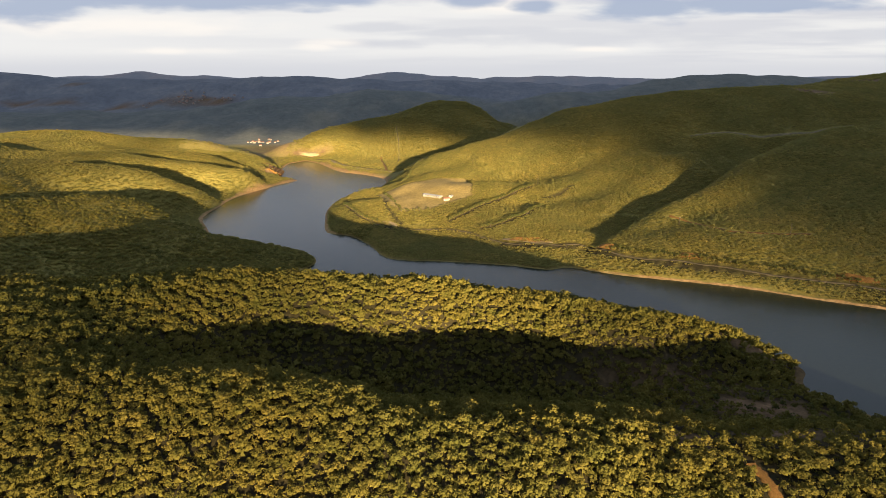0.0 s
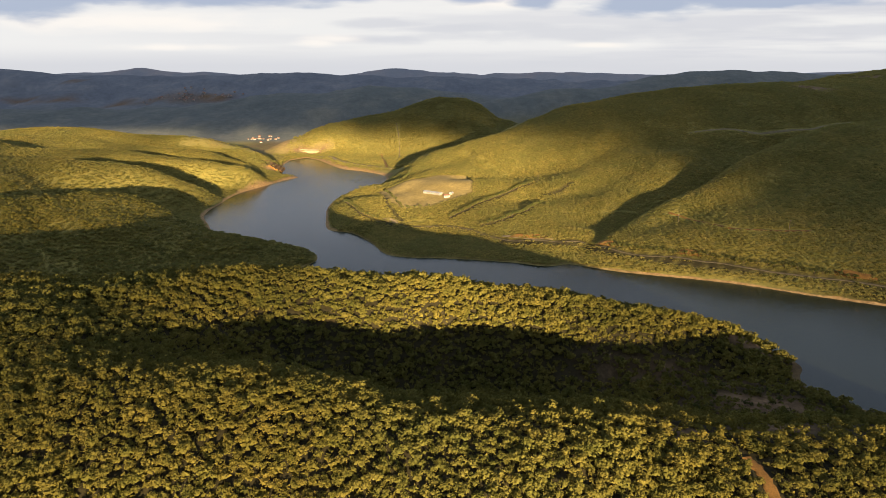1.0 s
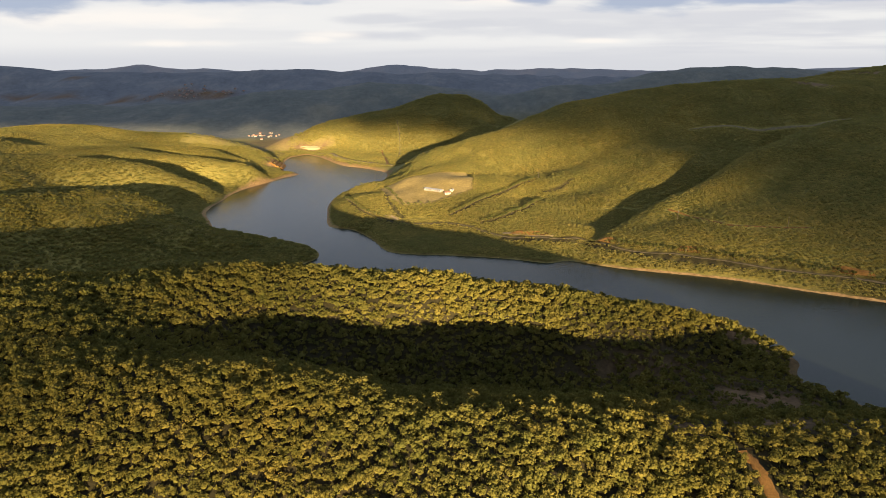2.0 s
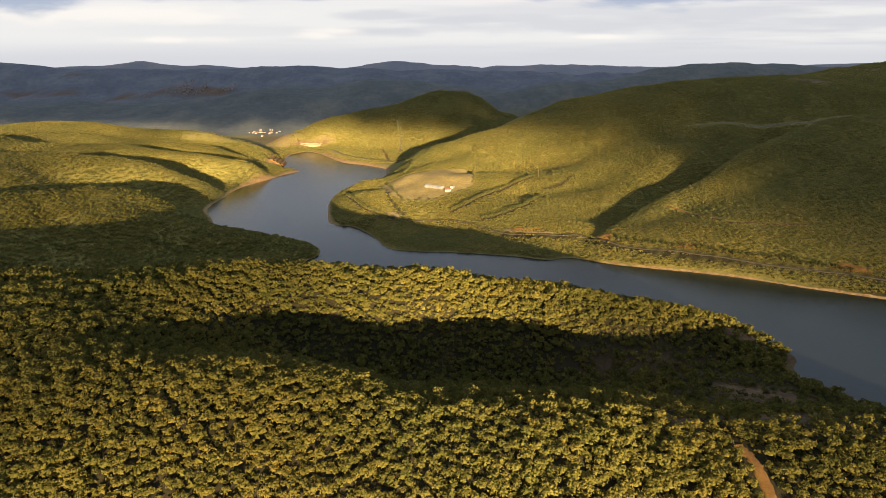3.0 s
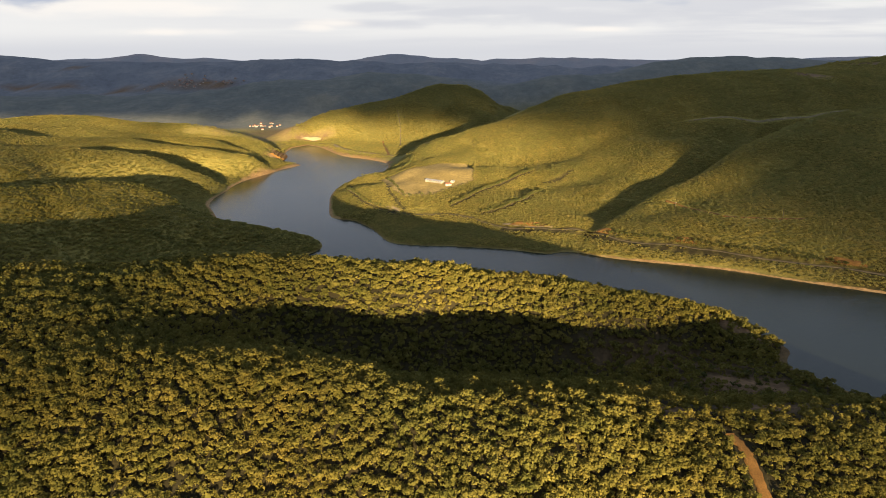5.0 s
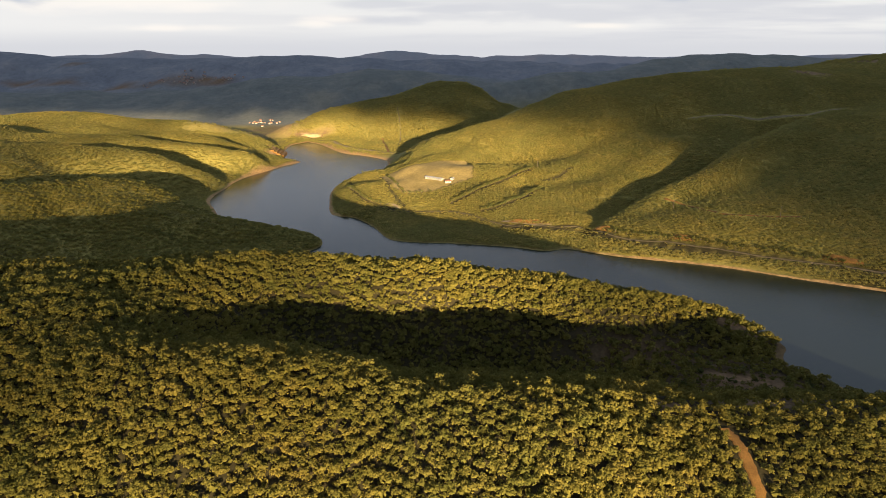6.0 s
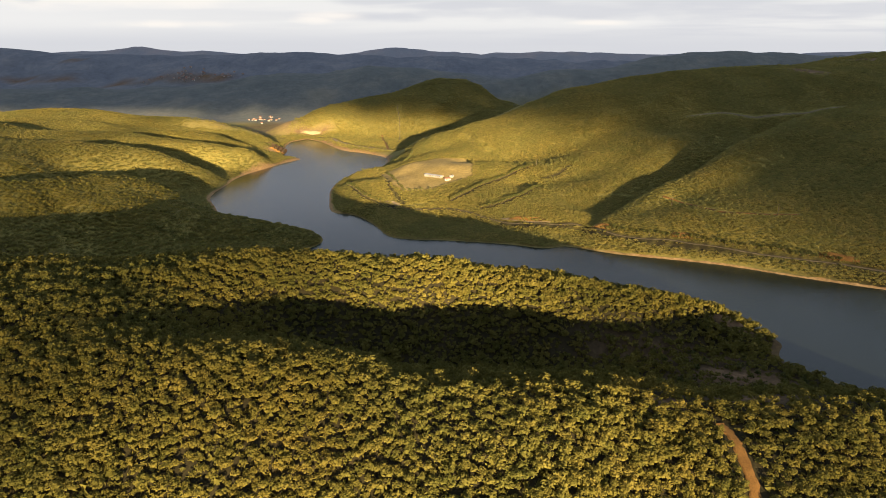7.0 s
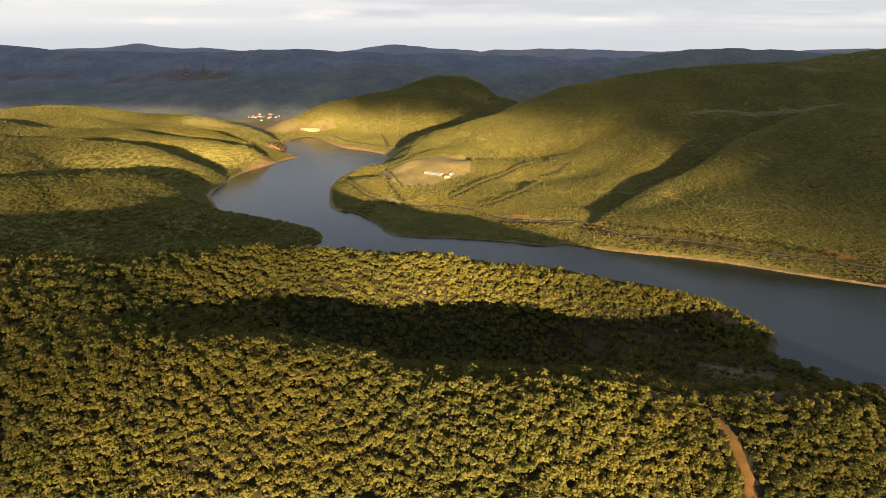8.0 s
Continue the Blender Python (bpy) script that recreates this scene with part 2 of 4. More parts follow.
# ridges: crest points (x, y, height above the water, reach of the flanks)
RIDGES = {
    "camera_hill": [(-420, -120, 70, 330), (-150, -40, 46, 280), (20, 50, 33, 240), (120, 120, 28, 170)],
    "near_ridge": [(-460, 140, 78, 330), (-230, 225, 70, 210), (-80, 251, 58, 150), (-21, 242, 50, 140),
                   (39, 232, 52, 140), (78, 238, 48, 130), (134, 230, 38, 115), (185, 234, 37, 110),
                   (225, 238, 37, 100), (262, 225, 29, 90), (305, 190, 18, 90)],
    "second_ridge": [(-480, 320, 76, 240), (-230, 345, 70, 170), (-148, 380, 66, 150), (-76, 407, 62, 135), (7, 425, 49, 115),
                     (93, 410, 43, 100), (133, 409, 36, 90), (173, 416, 30, 75), (220, 410, 21, 60), (252, 402, 8, 40)],
    "saddle": [(-340, 230, 78, 170), (-215, 295, 66, 150), (-140, 325, 54, 95)],
    "low_spur": [(-700, 600, 62, 240), (-430, 690, 45, 170), (-300, 722, 24, 110), (-165, 692, 10, 60)],
    "west_hill": [(-1000, 600, 92, 400), (-576, 660, 63, 330), (-539, 735, 57, 260), (-486, 760, 58, 230), (-459, 775, 62, 205), (-434, 795, 57, 175),
                  (-408, 815, 48, 145), (-389, 830, 37, 115), (-380, 840, 15, 85)],
    "west_plateau": [(-1700, 850, 100, 700), (-1000, 1060, 98, 460), (-980, 1500, 68, 380)],
    "west_shoulder": [(-1150, 810, 106, 280), (-640, 850, 77, 160)],
    "west_spur_a": [(-1100, 900, 104, 340), (-756, 930, 91, 330), (-618, 980, 80, 230), (-545, 1010, 70, 170), (-506, 1025, 59, 140), (-465, 1035, 46, 115),
                    (-428, 1045, 38, 95), (-396, 1050, 40, 75)],
    "west_spur_b": [(-1150, 1200, 92, 330), (-863, 1200, 77, 330), (-649, 1210, 73, 200), (-543, 1218, 62, 150), (-492, 1228, 56, 125), (-440, 1240, 43, 105),
                    (-392, 1255, 42, 80)],
    "west_spur_c": [(-1250, 1470, 86, 330), (-720, 1440, 64, 190), (-560, 1425, 52, 150), (-415, 1405, 12, 80)],
    "west_back": [(-1544, 1560, 90, 420), (-1144, 1600, 87, 380), (-1075, 1630, 94, 360), (-983, 1650, 93, 340), (-879, 1650, 86, 320),
                  (-726, 1640, 72, 260), (-640, 1610, 69, 220), (-557, 1580, 57, 170), (-488, 1540, 43, 130), (-426, 1490, 22, 90)],
    "big_hill": [(-130, 1180, 12, 160), (-54, 1190, 48, 200), (18, 1235, 78, 330), (76, 1250, 93, 420), (134, 1262, 108, 480),
                 (192, 1275, 134, 520), (252, 1290, 154, 560), (313, 1305, 158, 580), (375, 1320, 170, 600), (504, 1350, 192, 640),
                 (642, 1390, 201, 680), (794, 1440, 202, 700), (948, 1480, 204, 720), (1177, 1520, 208, 800)],
    "east_shoulder": [(905, 1640, 156, 420), (1006, 1690, 198, 480), (1106, 1730, 211, 520), (1186, 1760, 223, 560), (1262, 1780, 237, 600),
                      (1544, 1800, 265, 800)],
    "east_flank": [(400, 740, 50, 300), (620, 800, 120, 420), (880, 900, 190, 560), (1400, 1050, 235, 760)],
    "terrace": [(-135, 960, 22, 140), (-10, 940, 33, 190), (110, 820, 30, 160), (150, 748, 24, 90), (215, 696, 20, 80), (300, 680, 27, 130),
                (430, 615, 27, 130), (700, 470, 25, 130)],
    "gully_rim": [(207, 722, 18, 55), (236, 738, 28, 60), (283, 758, 44, 75), (344, 788, 58, 95), (433, 846, 90, 125), (494, 886, 108, 150),
                  (608, 955, 132, 190)],
    "gully_floor": [(225, 800, 14, 70), (300, 860, 35, 85), (400, 940, 58, 105), (500, 1015, 80, 120)],
    "face_foot": [(150, 850, 30, 110), (230, 872, 40, 105), (310, 925, 58, 105), (400, 1000, 82, 110)],
    "lower_face": [(-50, 1020, 37, 110), (20, 985, 40, 150), (90, 975, 48, 160), (170, 965, 56, 165), (250, 975, 66, 160), (330, 1010, 80, 150)],
    "meadow_slope": [(-110, 1080, 26, 150), (-20, 1090, 48, 200), (80, 1120, 64, 220)],
    "mid_hill": [(-455, 1960, 44, 160), (-406, 1990, 69, 260), (-340, 2030, 81, 330), (-252, 2070, 98, 380), (-160, 2105, 115, 400),
                 (-85, 2130, 142, 400), (-8, 2160, 166, 380), (61, 2190, 153, 330), (122, 2220, 137, 280), (195, 2240, 88, 220)],
    "mid_spur": [(48, 2020, 27, 170), (119, 1980, 71, 160), (171, 1950, 55, 150)],
    "valley_hills": [(-2576, 2750, 63, 600), (-1951, 2750, 70, 520), (-1734, 2800, 47, 520), (-1508, 2850, 34, 520), (-1269, 2900, 67, 560),
                     (-1021, 2950, 93, 600), (-895, 2980, 111, 620), (-766, 3000, 131, 640), (-608, 3020, 131, 640), (-504, 3050, 154, 640),
                     (-398, 3080, 160, 640), (-234, 3100, 163, 640), (-95, 3120, 153, 640), (45, 3150, 122, 640), (190, 3200, 94, 640),
                     (486, 3250, 68, 640)],
    "east_range": [(144, 2420, 142, 300), (255, 2440, 159, 340), (367, 2460, 173, 400), (481, 2480, 185, 460), (624, 2520, 178, 480),
                   (725, 2560, 191, 500), (839, 2600, 212, 560), (980, 2640, 244, 620), (1101, 2680, 269, 660), (1217, 2700, 273, 680),
                   (1338, 2700, 252, 700), (1459, 2700, 256, 700), (1593, 2720, 246, 760), (1905, 2750, 245, 900)],
}
SKYLINE = [(-5200, 4600, 330, 700), (-3100, 4600, 300, 600), (-2412, 4620, 318, 500), (-2205, 4640, 355, 560), (-1875, 4620, 316, 500),
           (-1710, 4620, 330, 450), (-1503, 4600, 304, 500), (-760, 4600, 297, 500), (-595, 4620, 314, 500), (-347, 4660, 356, 560),
           (-99, 4620, 322, 500), (66, 4600, 318, 450), (272, 4580, 293, 450), (376, 4560, 310, 500), (892, 4560, 314, 600),
           (1470, 4560, 297, 600), (2600, 4500, 310, 800), (5400, 4400, 340, 900)]
NEAR_RANGE = [(-5000, 3750, 306, 900), (-2675, 3800, 301, 800), (-2300, 3820, 262, 700), (-1990, 3800, 274, 700), (-1548, 3800, 270, 700),
              (-1275, 3780, 274, 700), (-764, 3780, 287, 750), (-491, 3760, 274, 700), (-82, 3740, 248, 650), (395, 3700, 218, 700),
              (1200, 3650, 201, 700)]
# gullies: course points (x, y, depth, half-width)
GULLIES = [
    [(150, 674, 3, 16), (176, 708, 10, 15), (222, 762, 9, 15), (288, 822, 12, 20), (425, 935, 18, 32), (590, 1070, 26, 48), (760, 1170, 12, 50)],
    [(-372, 905, 16, 34), (-430, 918, 42, 52), (-490, 910, 34, 48), (-540, 895, 14, 44)],
    [(-392, 1110, 14, 28), (-440, 1115, 46, 46), (-500, 1115, 50, 50), (-580, 1105, 40, 46), (-640, 1090, 20, 40), (-720, 1080, 6, 34)],
    [(-385, 1325, 10, 26), (-440, 1325, 44, 44), (-510, 1318, 46, 50), (-600, 1310, 30, 46), (-700, 1310, 8, 40)],
    [(-440, 1520, 10, 30), (-560, 1540, 26, 60), (-700, 1600, 12, 60)],
    [(240, 368, 6, 28), (120, 340, 14, 40), (20, 334, 16, 42), (-60, 326, 14, 40), (-140, 318, 9, 34), (-190, 312, 4, 28)],
]


def ground_height(x, y):
    """Height of the ground above the water, at many places at once."""
    x, y = np.asarray(x, float), np.asarray(y, float)
    d = shore_distance(x, y)
    total = np.zeros(x.shape)
    for crest in list(RIDGES.values()) + [SKYLINE, NEAR_RANGE]:
        line = np.array(crest, float)
        # only the places that the ridge can reach
        far = line[:, 3].max()
        at = (x > line[:, 0].min() - far) & (x < line[:, 0].max() + far) & (y > line[:, 1].min() - far) & (y < line[:, 1].max() + far)
        if not at.any():
            continue
        dist, s = line_distance(x[at], y[at], line)
        knots = np.arange(len(line))
        top, reach = np.interp(s, knots, line[:, 2]), np.interp(s, knots, line[:, 3])
        part = top * (0.5 + 0.5 * np.cos(np.pi * np.clip(dist / reach, 0, 1)))
        total[at] += part ** 4
    h = total ** 0.25
    far_plain = np.clip((y - 2000) / 1700, 0, 1)
    h = np.maximum(h, 0) + 110 * far_plain * far_plain * (3 - 2 * far_plain) * np.clip(1 - h / 300, 0, 1)
    for course in GULLIES:
        line = np.array(course, float)
        dist, s = line_distance(x, y, line)
        knots = np.arange(len(line))
        deep, wide = np.interp(s, knots, line[:, 2]), np.interp(s, knots, line[:, 3])
        h = h - deep * np.exp(-(dist / wide) ** 2)
    rough = np.clip(h / 60, 0.0, 1.0)
    h = h + rough * (7 * value_noise(x, y, 170, 1) + 3.5 * value_noise(x, y, 70, 2) + 1.2 * value_noise(x, y, 27, 3))
    far = np.clip((y - 1700) / 1500, 0, 1)
    h = h + far * rough * np.clip((4300 - y) / 700, 0.15, 1) * (18 * value_noise(x, y, 420, 4) + 26 * (0.5 - np.abs(value_noise(x, y, 260, 5))) + 13 * (0.5 - np.abs(value_noise(x, y, 120, 7))))
    h = np.maximum(h, 5 + 1.0 * value_noise(x, y, 40, 6))
    bank = np.clip(d, 0, None)
    h = h * (1 - np.exp(-(bank / 28.0) ** 1.3)) + np.minimum(0.10 * bank, 1.6)
    return np.where(d > 0, h, np.maximum(-9.0, 0.22 * d))


def graded(low, high, fine_low, fine_high, step, growth):
    """Grid lines: even between fine_low and fine_high, then wider and wider."""
    inner = list(np.arange(fine_low, fine_high + step, step))
    for sign, end, limit in ((1, inner[-1], high), (-1, inner[0], low)):
        s, v = step, end
        while (v < limit) if sign > 0 else (v > limit):
            s = min(s * growth, 62)
            v += sign * s
            inner.append(v)
    return np.array(sorted(inner))


def sheet(name, xs, ys, heights, mat):
    nx, ny = len(xs), len(ys)
    gx, gy = np.meshgrid(xs, ys)
    co = np.stack([gx.ravel(), gy.ravel(), heights.ravel()], 1)
    i = (np.arange(ny - 1)[:, None] * nx + np.arange(nx - 1)[None, :]).ravel()
    quads = np.stack([i, i + 1, i + 1 + nx, i + nx], 1)
    mesh = mesh_from(name, co, quads)
    mesh.polygons.foreach_set("use_smooth", np.ones(len(quads), bool))
    mesh.materials.append(mat)
    return new(name, mesh)


def mesh_from(name, co, faces):
    """A mesh from arrays of points and of faces that all have the same number of corners."""
    mesh = bpy.data.meshes.new(name)
    n, k = faces.shape
    mesh.vertices.add(len(co))
    mesh.vertices.foreach_set("co", np.ascontiguousarray(co, np.float32).ravel())
    mesh.loops.add(n * k)
    mesh.loops.foreach_set("vertex_index", np.ascontiguousarray(faces, np.int32).ravel())
    mesh.polygons.add(n)
    mesh.polygons.foreach_set("loop_start", np.arange(0, n * k, k, dtype=np.int32))
    mesh.update(calc_edges=True)
    return mesh


MEADOW = [(-110, 1030), (-98, 985), (-80, 915), (-64, 890), (-20, 878), (10, 896), (45, 930), (48, 990), (40, 1045), (-8, 1046), (-62, 1028)]

# courses of the roads and tracks
TRACK = [(127, 158), (128, 180), (131, 196), (132, 210), (132, 219), (130, 227)]
SHORE_ROAD = [(-162, 1030), (-158, 965), (-122, 884), (-92, 852), (-50, 818), (12, 794), (78, 740), (108, 728), (140, 712), (172, 712),
              (186, 690), (203, 670), (229, 653), (256, 641), (278, 627), (305, 612), (339, 589), (373, 569), (406, 553), (560, 470)]
UPPER_ROAD = [(440, 1100), (489, 1103), (519, 1102), (550, 1103), (598, 1118), (649, 1136), (699, 1152), (738, 1166), (780, 1180)]
SLOPE_TRACK = [(280, 741), (296, 726), (311, 689), (326, 666), (347, 658), (370, 648), (400, 642)]
HEAD_ROAD = [(-372, 1800), (-325, 1770), (-290, 1690), (-240, 1602), (-200, 1560), (-128, 1500), (-94, 1525), (-50, 1560)]
SCAR = [(-182, 1800), (-168, 1700), (-152, 1606), (-140, 1520)]
FIREBREAK = [(-150, 1990), (-137, 1902), (-128, 1780), (-124, 1650)]

# lines across the far slope where hedge shade is painted as dark floor
SHADE_LINES = [[(-110, 1028), (-98, 985), (-83, 905), (-58, 838)],
           [(9, 820), (37, 845), (73, 901), (109, 930), (143, 953), (187, 1000)],
           [(49, 782), (79, 790), (108, 811), (146, 880)], [(152, 909), (175, 915), (200, 940)],
           [(73, 737), (98, 725), (140, 706), (166, 703), (189, 675), (208, 663), (244, 637), (300, 610), (350, 584)]]
VALLEY_FLOOR = [(-690, 1600), (-450, 1570), (-445, 1790), (-485, 1900), (-490, 2250), (-800, 2330)]


def within(x, y, corners):
    """Which places lie inside a fence of corners."""
    inside = np.zeros(np.shape(x), bool)
    for (ax, ay), (bx, by) in zip(corners, corners[1:] + corners[:1]):
        cross = (ay > y) != (by > y)
        inside ^= cross & (x < (bx - ax) * (y - ay) / (by - ay + 1e-12) + ax)
    return inside


def oval(x, y, cx, cy, rx, ry):
    return np.clip(1.6 - 1.6 * np.sqrt(((x - cx) / rx) ** 2 + ((y - cy) / ry) ** 2), 0, 1)


SANDY = [([(-393, 1170), (-381, 1222), (-367, 1274), (-353, 1336), (-334, 1390)], 12), ([(-132, 1402), (-200, 1500), (-264, 1560), (-345, 1738)], 18),
         ([(-425, 1600), (-378, 1450), (-335, 1392)], 14), ([(-428, 1560), (-412, 1470)], 30)]


def sandiness(x, y):
    """Sandbanks and spits along the upper reach."""
    b = np.zeros(np.shape(x))
    for line, half in SANDY:
        dist, _ = line_distance(x, y, np.array(line, float))
        b = np.maximum(b, np.clip(1.5 - 1.5 * dist / half, 0, 1))
    return b


def bareness(x, y):
    """Dry open soil: the gully's mouth, the headland, two bald hilltops, the spoil bank at the head of the water."""
    b = np.maximum(0.7 * oval(x, y, 188, 332, 62, 22), 0.4 * oval(x, y, 155, 362, 90, 20))
    b = np.maximum(b, 0.8 * np.maximum(oval(x, y, 166, 262, 34, 15), oval(x, y, 108, 243, 16, 9)))
    for spot in ((224, 405, 32, 13), (785, 1335, 62, 30), (1050, 1580, 90, 24), (-409, 1868, 96, 36), (-540, 1960, 130, 150), (-600, 2150, 130, 170),
                 (-1440, 3325, 210, 75), (-1230, 3315, 190, 65), (-1700, 3300, 130, 50), (-2060, 3350, 200, 40), (-2280, 3395, 130, 40), (-2090, 3600, 70, 40)):
        b = np.maximum(b, oval(x, y, *spot) * (0.85 if spot[1] > 2400 else 0.65 if spot[1] > 1900 else 1.0))
    b = np.maximum(b, sandiness(x, y))
    return np.clip(b + 0.5 * b * value_noise(x, y, 14, 11), 0, 1)


def ground_material():
    """Forest floor, meadow grass and dry soil, with a bare sandy strip along the waterline."""
    mat, tree, shader = material("hill_ground", 0.95, 0.15)
    geo = tree.nodes.new("ShaderNodeNewGeometry")
    split = tree.nodes.new("ShaderNodeSeparateXYZ")
    link(tree, geo.outputs["Position"], split.inputs[0])

    def share(name):
        node = tree.nodes.new("ShaderNodeAttribute")
        node.attribute_name = name
        return node.outputs["Fac"]

    # Leaf litter, darkened further for the shade between the near crowns.
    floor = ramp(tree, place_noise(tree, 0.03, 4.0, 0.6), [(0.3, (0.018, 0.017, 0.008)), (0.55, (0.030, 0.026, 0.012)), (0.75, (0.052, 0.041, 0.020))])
    # Far hills: distance haze put into the base colour, bluer and paler further off.
    hazy_woods = ramp(tree, place_noise(tree, 0.012, 6.0, 0.65), [(0.3, (0.096, 0.113, 0.112)), (0.5, (0.122, 0.136, 0.130)), (0.72, (0.162, 0.166, 0.148))])
    hazy_range = ramp(tree, place_noise(tree, 0.008, 6.0, 0.65), [(0.3, (0.112, 0.130, 0.158)), (0.5, (0.140, 0.158, 0.186)), (0.72, (0.19, 0.20, 0.215))])
    hazy_peaks = ramp(tree, place_noise(tree, 0.004, 5.0, 0.6), [(0.3, (0.19, 0.215, 0.25)), (0.5, (0.225, 0.235, 0.262)), (0.7, (0.285, 0.265, 0.27))])
    stand = ramp(tree, place_noise(tree, 0.045, 3.0, 0.7), [(0.3, (0.86, 0.86, 0.86)), (0.7, (1.14, 1.14, 1.14))])
    hazy_woods = blend(tree, 1.0, hazy_woods, stand, "MULTIPLY")
    hazy_range = blend(tree, 1.0, hazy_range, stand, "MULTIPLY")
    grass = ramp(tree, place_noise(tree, 0.05, 4.0, 0.6), [(0.3, (0.18, 0.140, 0.050)), (0.7, (0.265, 0.205, 0.080))])
    soil = ramp(tree, place_noise(tree, 0.10, 5.0, 0.65), [(0.3, (0.085, 0.056, 0.032)), (0.7, (0.20, 0.132, 0.074))])
    sand = ramp(tree, place_noise(tree, 0.12, 5.0, 0.65), [(0.3, (0.20, 0.124, 0.054)), (0.7, (0.37, 0.25, 0.12))])
    fine = ramp(tree, place_noise(tree, 0.35, 4.0, 0.7), [(0.25, (0.55, 0.55, 0.55)), (0.75, (1.35, 1.3, 1.25))])
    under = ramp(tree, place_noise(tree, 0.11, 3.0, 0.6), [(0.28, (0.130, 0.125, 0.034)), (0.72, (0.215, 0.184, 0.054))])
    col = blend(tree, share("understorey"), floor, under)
    col = blend(tree, share("far_woods"), col, hazy_woods)
    col = blend(tree, share("far_range"), col, hazy_range)
    col = blend(tree, share("hazy_peaks"), col, hazy_peaks)
    col = blend(tree, share("meadow"), col, grass)
    col = blend(tree, share("bare"), col, soil)
    col = blend(tree, share("sandy"), col, sand)
    wobble = tree.nodes.new("ShaderNodeMath")
    wobble.operation = "MULTIPLY_ADD"
    link(tree, place_noise(tree, 0.05, 4.0), wobble.inputs[0])
    wobble.inputs[1].default_value = 2.6
    link(tree, split.outputs[2], wobble.inputs[2])
    shore = tree.nodes.new("ShaderNodeMapRange")
    shore.inputs[1].default_value, shore.inputs[2].default_value = 2.7, 2.3
    link(tree, wobble.outputs[0], shore.inputs[0])
    strip = tree.nodes.new("ShaderNodeMath")
    strip.operation = "MULTIPLY"
    link(tree, shore.outputs[0], strip.inputs[0])
    link(tree, share("beach"), strip.inputs[1])
    col = blend(tree, strip.outputs[0], col, sand)
    link(tree, blend(tree, 1.0, col, fine, "MULTIPLY"), shader.inputs["Base Color"])
    bump(tree, shader, place_noise(tree, 0.35, 4.0, 0.7), 0.5, 1.0)
    return mat


def give_share(ob, name, values):
    ob.data.attributes.new(name, "FLOAT", "POINT").data.foreach_set("value", np.asarray(values, np.float32).ravel())


def water_material():
    mat, tree, shader = material("silty_water", 0.12, 0.32)
    shader.inputs["IOR"].default_value = 1.33
    link(tree, ramp(tree, place_noise(tree, 0.006, 3.0), [(0.3, (0.012, 0.019, 0.015)), (0.7, (0.020, 0.026, 0.019))]), shader.inputs["Base Color"])
    bump(tree, shader, place_noise(tree, 0.35, 5.0, 0.6), 0.4, 0.5)
    return mat


xs = graded(-5600, 5600, -480, 560, 7.0, 1.032)
ys = graded(-1500, 4950, 140, 1200, 7.0, 1.020)
gx, gy = [g.ravel() for g in np.meshgrid(xs, ys)]
ground = tagged(sheet("ground", xs, ys, ground_height(gx, gy), ground_material()),
                "rolling hill country of dry soil and forest floor", "ground", kind="structure")
GRID = ground_height(gx, gy).reshape(len(ys), len(xs))


def sheet_height(x, y):
    """Height of the ground sheet itself, between its grid lines."""
    i = np.clip(np.searchsorted(xs, x) - 1, 0, len(xs) - 2)
    j = np.clip(np.searchsorted(ys, y) - 1, 0, len(ys) - 2)
    u, v = (x - xs[i]) / (xs[i + 1] - xs[i]), (y - ys[j]) / (ys[j + 1] - ys[j])
    return (GRID[j, i] * (1 - u) + GRID[j, i + 1] * u) * (1 - v) + (GRID[j + 1, i] * (1 - u) + GRID[j + 1, i + 1] * u) * v


give_share(ground, "meadow", within(gx, gy, MEADOW) + 0.55 * within(gx, gy, VALLEY_FLOOR) * np.clip(0.5 + value_noise(gx, gy, 45, 17), 0, 1))
give_share(ground, "bare", bareness(gx, gy))
# Painted shade: dark floor along these lines and the shore road.
shade_strip = np.ones(gx.shape)
for line in SHADE_LINES + [SHORE_ROAD]:
    shade_strip = np.minimum(shade_strip, np.clip((line_distance(gx, gy, np.array(line, float))[0] - 2.5) / 4, 0, 1))
give_share(ground, "understorey", np.clip((gy - 520) / 60, 0, 1) * shade_strip)
give_share(ground, "beach", 1 - 0.75 * np.maximum(oval(gx, gy, -20, 730, 330, 150), oval(gx, gy, 250, 395, 60, 60)).clip(0, 0.5) * 2)
# Shares of the haze-tinted colours, growing with distance.
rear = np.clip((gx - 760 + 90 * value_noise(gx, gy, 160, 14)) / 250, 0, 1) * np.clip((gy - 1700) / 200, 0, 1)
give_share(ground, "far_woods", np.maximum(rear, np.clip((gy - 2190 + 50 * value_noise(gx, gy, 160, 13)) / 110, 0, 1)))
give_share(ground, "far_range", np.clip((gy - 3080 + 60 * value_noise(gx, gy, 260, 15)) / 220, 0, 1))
give_share(ground, "hazy_peaks", np.clip((gy - 4050 + 60 * value_noise(gx, gy, 260, 16)) / 200, 0, 1))
give_share(ground, "sandy", sandiness(gx, gy))
wx, wy = graded(-900, 2600, -200, 400, 60, 1.1), graded(-800, 1900, 300, 1500, 60, 1.1)
water = tagged(sheet("water", wx, wy, np.zeros((len(wy), len(wx))), water_material()),
               "calm grey-green reservoir winding between wooded hills", "water", kind="structure")


# ---- the oak forest ----
ICO_V, ICO_F = None, None


